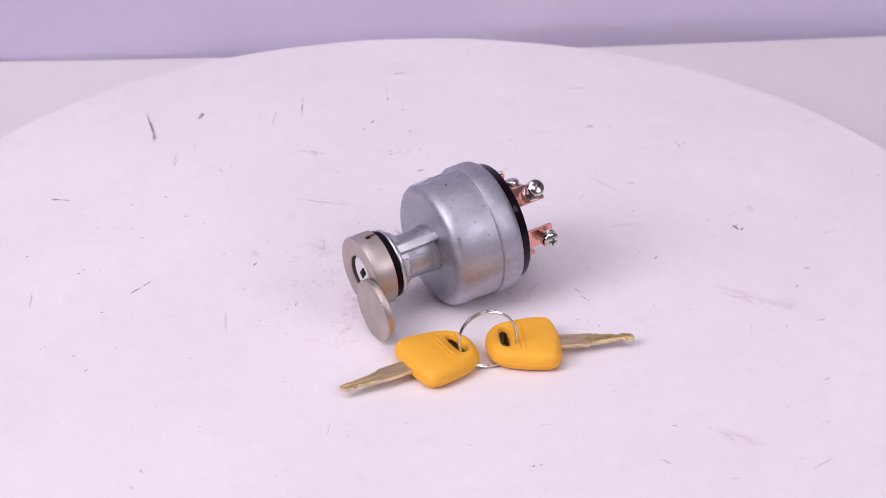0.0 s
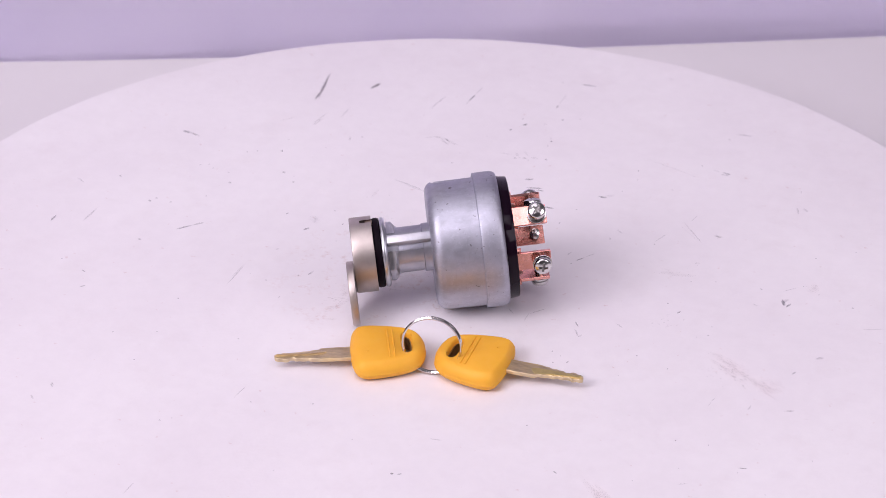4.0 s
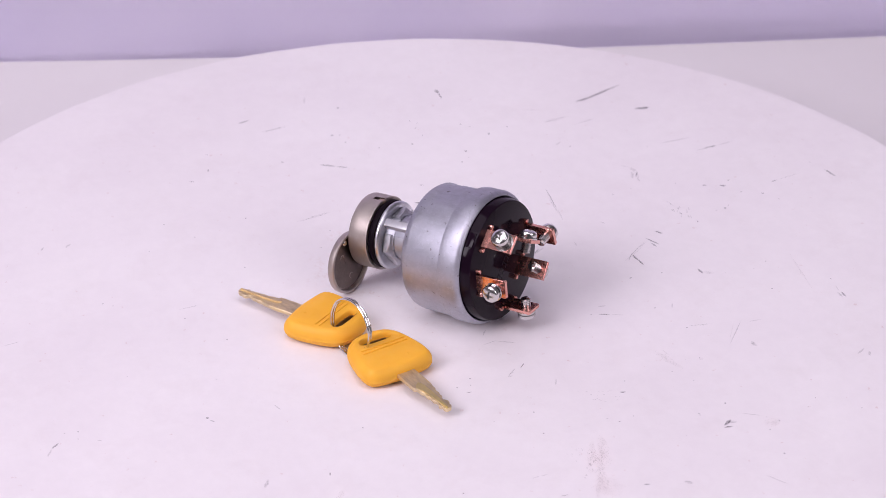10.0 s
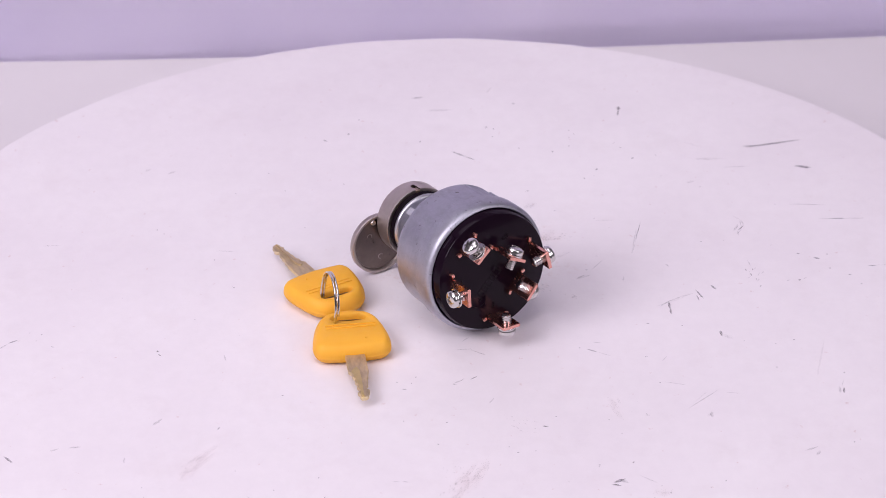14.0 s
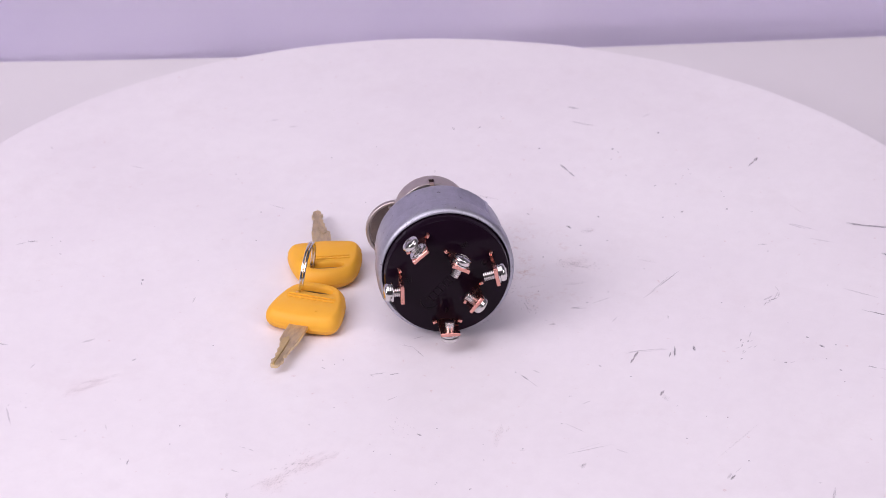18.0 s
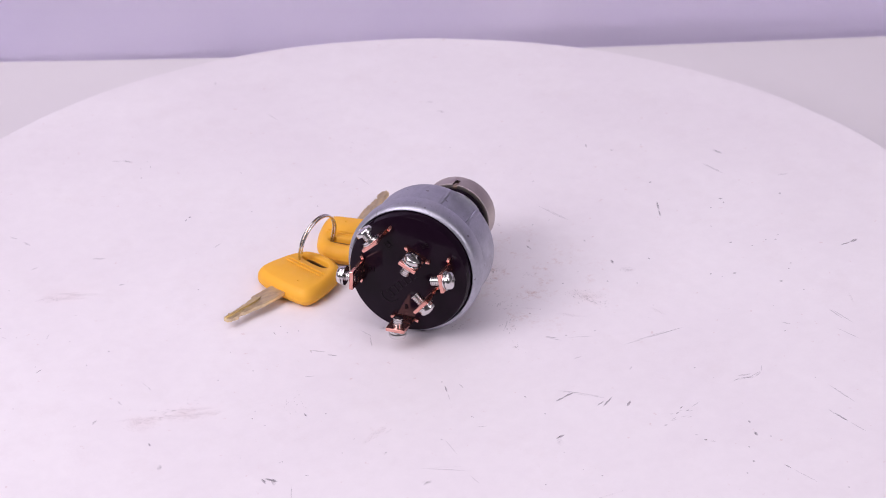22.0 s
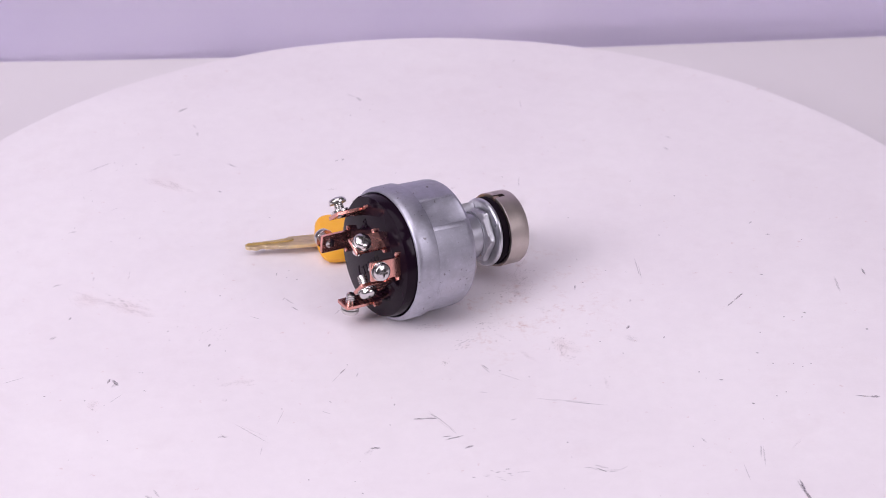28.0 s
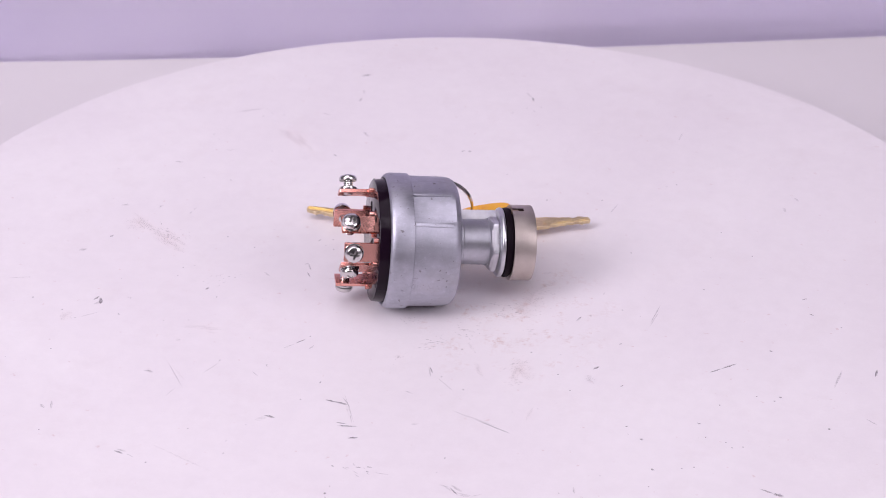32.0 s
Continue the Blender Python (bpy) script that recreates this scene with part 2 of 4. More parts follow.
sheet("wall_west", (2.8, 4.2, 0.1), pose(-2.05, -0.6, 0.5, 0, 90), WALL, "plain pale studio wall", "wall")

TABLE_Z = -30.0


def edge_y(x):
    """The back edge of the table in millimetres, which bows a little."""
    return 253.8 + 0.068 * x + 0.00008 * x * x


def make_table():
    ob = empty("table", pose(0, 0, FLOOR_Z))
    base = Matrix.Translation((0, 0, -FLOOR_Z * 1000))
    bm = bmesh.new()
    xs = [-600 + 40 * i for i in range(31)]
    back = [(x, edge_y(x)) for x in xs]
    outline = [(-600, -560), (600, -560)] + back[::-1]
    slab_rings = slab(bm, outline, [(3, TABLE_Z - 25), (0, TABLE_Z - 22), (0, TABLE_Z - 2), (2, TABLE_Z)])
    bm.faces.new(slab_rings[-1])
    bm.faces.new(slab_rings[0][::-1])
    bm.transform(base)
    part("tabletop", bm, TABLE, ob, "greyish white painted tabletop")
    for x, y in ((-560, -520), (560, -520), (-560, 150), (560, 230)):
        bm = bmesh.new()
        block(bm, x - 20, x + 20, y - 20, y + 20, FLOOR_Z * 1000, TABLE_Z - 25, base, 2)
        part("leg", bm, TABLE, ob)
    return tagged(ob, "greyish white work table under a turntable", "table")


def make_backdrop():
    bm = bmesh.new()
    nx, nz = 160, 170
    grid = []
    for k in range(nz + 1):
        f = k / nz
        z = TABLE_Z - 30 + 900 * f ** 2.6
        row = []
        for i in range(nx + 1):
            x = -800 + 1600 * i / nx
            up = z - TABLE_Z
            gap = 2.2 * math.exp(-((x - 75) / 95) ** 2) + 2.6 / (1 + math.exp(-(x + 125) / 22)) + 0.3
            y = edge_y(x) + 1.0 + gap * math.exp(-(max(up, 0) / 6.0) ** 1.5)
            crease = up - 8 - 0.42 * (x - 40)
            y += -1.6 * math.exp(-(crease / 9.0) ** 2) * math.exp(-((x - 75) / 55) ** 2)
            y += 2 * math.sin(x / 130 + 0.6) * min(1, max(up, 0) / 60) + 0.55 * max(up, 0)
            row.append(bm.verts.new((x, y, z)))
        grid.append(row)
    for a, b in zip(grid, grid[1:]):
        for i in range(nx):
            bm.faces.new((a[i], a[i + 1], b[i + 1], b[i]))
    bmesh.ops.solidify(bm, geom=bm.faces[:], thickness=-0.8)
    ob = part("backdrop", bm, CLOTH, None, "", 80)
    return tagged(ob, "lavender cloth backdrop with a soft crease", "backdrop", kind="structure")


make_table()
make_backdrop()


# ---- turntable ----
RIM = 205.5


def make_turntable():
    ob = empty("turntable", pose(0, 0, 0))
    bm = bmesh.new()
    n = 360
    rings = []
    for r, z in ((0.86, -11.9), (0.99, -11.9), (0.998, -11), (1.0, -9.6), (1.0, -1.2), (0.9985, -0.35), (0.9955, 0.0)):
        ring = []
        for i in range(n):
            a = 2 * math.pi * i / n
            wob = 0.5 * noise.noise((math.cos(a) * 9, math.sin(a) * 9, 1.0)) + 0.35 * max(0, noise.noise((math.cos(a) * 40, math.sin(a) * 40, 5.0)) - 0.25)
            ring.append(bm.verts.new((RIM * r * math.cos(a) - wob * math.cos(a), RIM * r * math.sin(a) - wob * math.sin(a), z)))
        rings.append(ring)
    for a, b in zip(rings, rings[1:]):
        for i in range(n):
            j = (i + 1) % n
            bm.faces.new((a[i], a[j], b[j], b[i]))
    bm.faces.new(rings[-1])
    bm.faces.new(rings[0][::-1])
    part("platter", bm, PAINT, ob, "white painted disc with scuffs and grime", 25)
    bm = bmesh.new()
    up = Matrix.Rotation(-math.pi / 2, 4, "Y")
    lathe(bm, [(TABLE_Z, 0), (TABLE_Z, 88), (TABLE_Z + 1, 90), (-12.5, 90), (-12, 88), (-12, 0)], 64, up)
    part("base", bm, TABLE, ob, "round base under the disc")
    return tagged(ob, "round white turntable with scuffed painted top", "turntable")


turntable = make_turntable()

# ---- ignition switch ----
# local axes of its meshes: x to the key end along the axis, y to its side, z up
AXLE = Matrix.Translation((0, 0, 23.16)) @ Matrix.Rotation(radians(5.4), 4, "Y")
FACE = -13.8


def pan_screw(bm, m, lift=0.0, tail=4.6):
    """A cross-head screw along z, its head resting at z = lift + 1.6."""
    turn = m @ Matrix.Rotation(-math.pi / 2, 4, "Y")
    z = -tail
    profile = [(z - 0.3, 0), (z - 0.3, 1.2)]
    while z < lift + 1.2:
        profile += [(z, 1.68), (z + 0.22, 1.68), (z + 0.42, 1.34), (z + 0.5, 1.34)]
        z += 0.7
    lathe(bm, profile, 20, turn)
    top, n = lift + 1.5, 96
    radii = [3.02, 3.08, 3.06, 2.95, 2.75] + [2.55 - 0.12 * k for k in range(21)]
    rings = []
    for k, r in enumerate(radii):
        ring = []
        for i in range(n):
            a = 2 * math.pi * i / n
            x, y = r * math.cos(a), r * math.sin(a)
            z = top + (0.0, 0.4, 0.8, 1.2, 1.5)[k] if k < 5 else top + 1.55 + 0.7 * (1 - (r / 2.7) ** 2)
            d = min(abs(x), abs(y))
            deep = max(0, min(1, (0.36 - d) / 0.12)) * max(0, min(1, (1.6 - r) / 0.2))
            z -= 1.0 * deep * (1.15 - 0.25 * r)
            ring.append(bm.verts.new((x, y, z)))
        rings.append(ring)
    foot = [bm.verts.new((1.5 * math.cos(2 * math.pi * i / n), 1.5 * math.sin(2 * math.pi * i / n), top)) for i in range(n)]
    rings.insert(0, foot)
    floor_z = top + 1.72
    for a, b in zip(rings, rings[1:]):
        for i in range(n):
            j = (i + 1) % n
            face = bm.faces.new((a[i], a[j], b[j], b[i]))
            # faces down in the cross take the steel with shade in its colour
            if a[i].co.xy.length < 2.4 and min(v.co.z for v in face.verts) < floor_z:
                face.material_index = 1
    bm.faces.new(rings[-1]).material_index = 1
    bmesh.ops.transform(bm, matrix=m, verts=[v for r in rings for v in r])
    return bm


def washer_pair(bm, m, lift):
    """A flat washer and a split spring washer on the screw."""
    turn = m @ Matrix.Rotation(-math.pi / 2, 4, "Y")
    z = lift
    lathe(bm, [(z + 0.5, 1.75), (z + 0.5, 3.3), (z + 0.58, 3.35), (z + 0.95, 3.35), (z + 1.0, 3.3), (z + 1.0, 1.75)], 40, turn, True)
    made = []
    n = 40
    for i in range(n + 1):
        a = radians(8) + (2 * math.pi - radians(16)) * i / n
        h = z + 1.02 + 0.12 * i / n
        made.append([bm.verts.new((r * math.cos(a), r * math.sin(a), h + dz)) for r, dz in ((1.8, 0), (2.95, 0), (2.95, 0.45), (1.8, 0.45))])
    for a, b in zip(made, made[1:]):
        for k in range(4):
            l = (k + 1) % 4
            bm.faces.new((a[k], b[k], b[l], a[l]))
    bm.faces.new(made[0])
    bm.faces.new(made[-1][::-1])
    bmesh.ops.transform(bm, matrix=m, verts=[v for r in made for v in r])
    return bm


def terminal(switch, u, w, normal, lift, reach=11.5, screw_at=8.2, spin=20, washer=0.1, label=""):
    """A copper blade standing off the rear face with its screw; normal: degrees in the face, from the side to up."""
    c, s = math.cos(radians(normal)), math.sin(radians(normal))
    # columns: to the rear, along the blade's width, out along the screw
    m = Matrix(((-1, 0, 0, FACE), (0, s, c, u), (0, -c, s, w), (0, 0, 0, 1)))
    m = AXLE @ m
    bm = bmesh.new()
    outline = rounded([(-2, -3.3), (reach - 0.2, -3.3), (reach, -3.1), (reach, 3.1), (reach - 0.2, 3.3), (-2, 3.3)], 2, 0.4)
    rings = slab(bm, outline, [(0.1, -0.6), (0.0, -0.5), (0.0, 0.5), (0.1, 0.6)])
    bm.faces.new(rings[-1])
    bm.faces.new(rings[0][::-1])
    bm.transform(m)
    blade = part("terminal", bm, COPPER, switch, label)
    for side in (-1, 1):
        bm = bmesh.new()
        block(bm, -1.5, 1.5, -0.75, 0.75, -0.55, 0.55, m @ Matrix.Translation((0, side * 4.3, 0)) @ Matrix.Rotation(radians(25 * side), 4, "X"), 0.2)
        part("locking_tab", bm, COPPER, blade)
    at = m @ Matrix.Translation((screw_at, 0, 0)) @ Matrix.Rotation(radians(spin), 4, "Z")
    bm = bmesh.new()
    pan_screw(bm, at, lift, max(0.6, 4.2 - 1.5 * lift))
    part("screw", bm, CHROME, blade, "bright cross-head screw", 40).data.materials.append(RECESS)
    bm = bmesh.new()
    washer_pair(bm, at, washer)
    part("washer", bm, CHROME, blade, "bright spring washer")
    return blade


def lettering(switch, text, u, w, size, turn):
    """Raised letters on the rear face, read from behind."""
    data = bpy.data.curves.new("raised_letters", "FONT")
    data.body, data.size, data.extrude, data.align_x, data.align_y = text, size, 0.12, "CENTER", "CENTER"
    data.resolution_u = 3
    holder = new("raised_letters", data)
    mesh = bpy.data.meshes.new_from_object(holder.evaluated_get(bpy.context.evaluated_depsgraph_get()))
    bpy.data.objects.remove(holder)
    bm = bmesh.new()
    bm.from_mesh(mesh)
    bpy.data.meshes.remove(mesh)
    face = Matrix(((0, 0, -1, FACE - 0.1), (-1, 0, 0, u), (0, 1, 0, w), (0, 0, 0, 1)))
    bm.transform(AXLE @ face @ Matrix.Rotation(radians(turn), 4, "Z"))
    return part("raised_letters", bm, MATT_BLACK, switch, "raised black letters")


def make_switch():
    sw = empty("ignition_switch", pose(0.01095, 0.00543, 0, 0, 0, 210.13))
    # cast housing with a stepped flange
    bm = bmesh.new()
    lathe(bm, [(8.0, 5), (14.6, 5), (14.7, 18.8), (14.45, 20.2), (13.7, 21.3), (12.5, 22.05), (11.0, 22.35), (-2.0, 22.6), (-2.05, 23.05), (-2.2, 23.32),
               (-2.6, 23.45), (-8.3, 23.45), (-9.4, 23.1), (-10.1, 22.5), (-10.25, 21.95), (-9.9, 21.6), (-5, 21.5)], 288, AXLE)
    # one flat panel cast into the round wall
    inward = AXLE.inverted()
    for v in bm.verts:
        q = inward @ v.co
        ang = math.degrees(math.atan2(q.z, q.y)) - 120.5
        if -2.1 < q.x < 11.2 and abs(ang) < 15.5 and q.yz.length > 21.9:
            k = min(1.0, 21.35 / math.cos(radians(ang)) / q.yz.length)
            v.co = AXLE @ Vector((q.x, q.y * k, q.z * k))
    part("housing", bm, ZINC, sw, "cast zinc cup with a stepped rim", 40)
    for ang, half in ((105.0, 1.3), (136.0, 1.8)):
        bm = bmesh.new()
        m = AXLE @ Matrix.Rotation(radians(ang), 4, "X") @ Matrix.Translation((0, 22.2, 0))
        block(bm, -2.0, 11.4, -1.3, 0.42, -half / 2, half / 2, m, 0.4)
        part("housing_rib", bm, ZINC, sw)
    # threaded neck and its key
    bm = bmesh.new()
    lathe(bm, [(14, 8.35), (17.2, 8.35), (17.4, 8.15), (17.5, 7.9), (26, 7.9), (26, 8.3), (30, 8.3)], 64, AXLE)
    part("neck", bm, NECK, sw)
    bm = bmesh.new()
    m = AXLE @ Matrix.Rotation(radians(52), 4, "X")
    block(bm, 14.2, 29.6, 6.5, 11.1, -1.4, 1.4, m, 0.25)
    part("neck_key", bm, NUT, sw)
    bm = bmesh.new()
    m = AXLE @ Matrix.Rotation(radians(36), 4, "X")
    block(bm, 14.5, 26, 6.8, 8.15, -1.2, 1.2, m, 0.2)
    part("neck_key", bm, ZINC, sw)
    # hexagon nut with a chamfered side, cut away round the key
    bm = bmesh.new()
    n, apothem = 240, 9.0
    rings = []
    for at, cone in ((29.4, 7.6), (29.4, 10.0), (29.2, 10.4), (27.9, 10.4), (27.4, 9.9), (26.9, 9.2), (26.4, 8.4), (26.4, 7.7)):
        ring = []
        for i in range(n):
            off = (360 * i / n - 52.0 + 180) % 360 - 180
            flat = apothem / math.cos(radians((off % 60) - 30))
            r = min(flat, cone)
            if abs(r * math.sin(radians(off))) < 3.2 and abs(off) < 45:
                r = min(r, 8.0)
            ring.append(bm.verts.new((at, r * math.cos(2 * math.pi * i / n), r * math.sin(2 * math.pi * i / n))))
        rings.append(ring)
    for k, (a, b) in enumerate(zip(rings, rings[1:] + rings[:1])):
        for i in range(n):
            j = (i + 1) % n
            bm.faces.new((a[i], a[j], b[j], b[i])).material_index = 1 if k in (1, 2) else 0
    bm.transform(AXLE)
    part("hexagon_nut", bm, NUT, sw, "plated hexagon nut", 30).data.materials.append(PLATED)
    bm = bmesh.new()
    lathe(bm, [(29.7, 8), (29.7, 11.2), (29.85, 11.6), (30.2, 11.95), (30.6, 12.1), (31.1, 12.1), (31.4, 11.9), (31.5, 11.5), (31.5, 8)], 96, AXLE, True)
    part("plated_washer", bm, PLATED, sw, "pale plated washer")
    bm = bmesh.new()
    lathe(bm, [(31.55, 9), (31.55, 11.2), (31.8, 11.8), (32.4, 12.1), (33.4, 12.1), (34.1, 11.8), (34.5, 11.5), (34.5, 9)], 96, AXLE, True)
    part("rubber_seal", bm, RUBBER_AND_SLOT, sw, "black rubber seal")
    # round bezel with a notch in its rear edge
    bm = bmesh.new()
    outer = [(34.2, 12.4), (34.2, 13.0), (34.3, 13.1), (38.2, 13.1), (41.3, 13.1), (41.7, 12.95), (41.85, 12.6), (41.85, 6.9), (41.7, 6.6), (38, 6.5), (38, 11.6), (34.4, 11.6)]

    def notch(k, deg):
        return k in (0, 1, 2) and 86 < deg < 94

    lathe(bm, outer, 180, AXLE, True, notch)
    part("bezel", bm, NICKEL, sw, "brushed nickel bezel with a notch", 30)
    bm = bmesh.new()
    block(bm, 33.9, 36.4, 11.3, 12.8, -0.8, 0.8, AXLE @ Matrix.Rotation(radians(90), 4, "X"), 0.2)
    part("stop_pin", bm, PIN, sw, "dull brown pin in the bezel's notch")
    bm = bmesh.new()
    m = AXLE @ Matrix.Rotation(radians(90), 4, "X")
    block(bm, 34.35, 38.9, 11.62, 11.8, -0.98, 0.98, m)
    block(bm, 34.35, 38.9, 11.62, 12.98, -1.12, -0.93, m)
    block(bm, 34.35, 38.9, 11.62, 12.98, 0.93, 1.12, m)
    block(bm, 38.62, 38.9, 11.62, 12.98, -1.0, 1.0, m)
    part("notch_lining", bm, BROWN_SHADED_NICKEL, sw, "brownish inside of the notch")
    bm = bmesh.new()
    lathe(bm, [(36.0, 0), (40.5, 0), (40.5, 5.9), (40.2, 6.2), (36.0, 6.3)], 64, AXLE)
    plug = part("lock_plug", bm, PLUG, sw, "pale lock plug")
    # no slot is cut: a black block paints the dark of its depth
    bm = bmesh.new()
    block(bm, 40.1, 40.6, -1.25, 1.25, -3.0, 2.0, AXLE @ Matrix.Rotation(radians(-40), 4, "X"), 0.05)
    part("key_slot", bm, RUBBER_AND_SLOT, plug, "black block in place of the shaded key slot")
    # liner added so that the opening's wall is shaded by its colour
    bm = bmesh.new()
    lathe(bm, [(38.2, 6.38), (41.5, 6.42), (41.5, 6.6), (38.2, 6.6)], 64, AXLE, True)
    part("keyway_shade_liner", bm, BORE, sw, "added dark liner, shade of the lock opening as colour")
    # dust flap swung aside, hollow at its back
    bm = bmesh.new()
    m = AXLE @ Matrix.Translation((0, 12.0, -7.8))
    lathe(bm, [(44.5, 0), (44.5, 10.5), (44.35, 10.9), (44.0, 11.1), (42.2, 11.1), (42.0, 10.9), (42.0, 10.3), (42.2, 10.05), (43.3, 9.8), (43.3, 0)], 96, m)
    flap = part("dust_flap", bm, NICKEL, sw, "round nickel dust flap, swung open", 30)
    # disc over the hollow, its colour darkened for the dark surroundings it mirrors
    bm = bmesh.new()
    lathe(bm, [(43.2, 0), (43.2, 9.6), (43.4, 9.6)], 64, m)
    part("flap_dish", bm, BROWN_SHADED_NICKEL, flap, "hollow of the flap, dark reflection put into its colour")
    bm = bmesh.new()
    lathe(bm, [(43.35, 1.1), (42.5, 1.1), (42.15, 0.85), (42.1, 0)], 24, AXLE @ Matrix.Translation((0, 14.0, 0.8)))
    part("rivet", bm, CHROME, flap, "small bright rivet")
    for y, z, a in ((11.5, -13.2, 20), (15.5, -4.5, 80)):
        bm = bmesh.new()
        tube(bm, (0, 0, 0), 0.9, 0.14, 0.6, 0.0, 40, 6, AXLE @ Matrix.Translation((43.15, y, z)) @ Matrix.Rotation(radians(a), 4, "X") @ Matrix.Rotation(math.pi / 2, 4, "Y"))
        part("cast_mark", bm, NICKEL, flap)
    # rear disc
    bm = bmesh.new()
    lathe(bm, [(-6, 21.4), (-10.6, 21.4), (-10.9, 21.3), (FACE + 0.35, 21.0), (FACE + 0.1, 20.85), (FACE, 20.6), (FACE, 0)], 128, AXLE)
    disc = part("rear_disc", bm, GLOSS_BLACK, sw, "glossy black plastic rear disc", 25)
    bm = bmesh.new()
    block(bm, -13.2, -10.4, 20.6, 21.45, -2.6, 2.6, AXLE @ Matrix.Rotation(radians(44), 4, "X"), 0.15)
    part("locating_lug", bm, GLOSS_BLACK, disc)
    # six terminals
    terminal(sw, 9.9, 13.2, 49, 2.6, spin=40)
    terminal(sw, 16.2, -0.6, 0, 2.6, spin=12, washer=2.5)
    terminal(sw, -3.4, 8.0, 116, 0.0, spin=30)
    terminal(sw, -15.5, 4.2, 168, 0.0, spin=10)
    terminal(sw, -8.6, -5.8, 220, 0.0, spin=60)
    terminal(sw, 0.2, -16.3, 270, 0.5, spin=25)
    # letters by the terminals and worn bars of writing in the middle
    lettering(sw, "R2", 7.2, 9.6, 2.6, 140)
    lettering(sw, "R1", 12.9, -0.6, 2.6, 0)
    lettering(sw, "BR", -5.6, 11.6, 2.6, 200)
    lettering(sw, "C", -12.6, 4.4, 2.6, 80)
    lettering(sw, "B", 0.2, -12.6, 2.6, 0)
    for i in range(6):
        bm = bmesh.new()
        m = AXLE @ Matrix.Translation((FACE, 6.0 - 1.6 * i, -8.3 + 1.65 * i)) @ Matrix.Rotation(radians(-46), 4, "X")
        block(bm, -0.12, 0.05, -0.75, 0.75, -1.5, -1.0, m, 0.05)
        block(bm, -0.12, 0.05, -0.75, -0.25, -1.05, 1.5, m, 0.05)
        block(bm, -0.12, 0.05, -0.3, 0.75, 1.0, 1.5, m, 0.05)
        part("raised_bar", bm, MATT_BLACK, disc)
    bm = bmesh.new()
    tube(bm, (0, 0, 0), 3.2, 0.18, 0.42, 0.0, 64, 6, AXLE @ Matrix.Translation((FACE, 6.0, -8.3)) @ Matrix.Rotation(radians(-50), 4, "X") @ Matrix.Rotation(math.pi / 2, 4, "Y"))
    part("raised_ring", bm, MATT_BLACK, disc, "worn raised arc round the writing")
    return tagged(sw, "zinc ignition switch lying on its side, copper terminals", "ignition switch")


switch = make_switch()

# ---- keys and ring ----


def key_outline():
    half = [(-26.5, 0.0), (-26.2, 3.5), (-24.9, 7.2), (-22.1, 10.0), (-17.8, 11.8), (-12, 13.1), (-7, 13.6), (-3.8, 13.0), (-1.8, 11.0), (-1.0, 7.5), (-0.6, 3.5)]
    pts = [(x, -y) for x, y in half] + [(-0.4, 0.0)] + [(x, y) for x, y in half[:0:-1]]
    out = []
    n = len(pts)
    for i in range(n):
        p0, p1, p2, p3 = (Vector(pts[(i + k) % n]) for k in (-1, 0, 1, 2))
        for k in range(4):
            t = k / 4
            out.append(tuple(0.5 * (2 * p1 + (p2 - p0) * t + (2 * p0 - 5 * p1 + 4 * p2 - p3) * t * t + (3 * p1 - p0 - 3 * p2 + p3) * t ** 3)))
    return out


SLOT_X = -19.8


def slot_loop(bm, outline, grow, z):
    """A slot-shaped loop with one point for each point of the outline."""
    ring = []
    hx, hy = 1.65 + grow, 5.9 + grow
    for x, y in outline:
        a = math.atan2(y * 0.45, (x - SLOT_X) if x < SLOT_X else (x - SLOT_X) * 0.35)
        c, s = math.cos(a), math.sin(a)
        k = (abs(c / hx) ** 3 + abs(s / hy) ** 3) ** (-1 / 3)
        ring.append(bm.verts.new((SLOT_X + k * c, k * s, z)))
    return ring


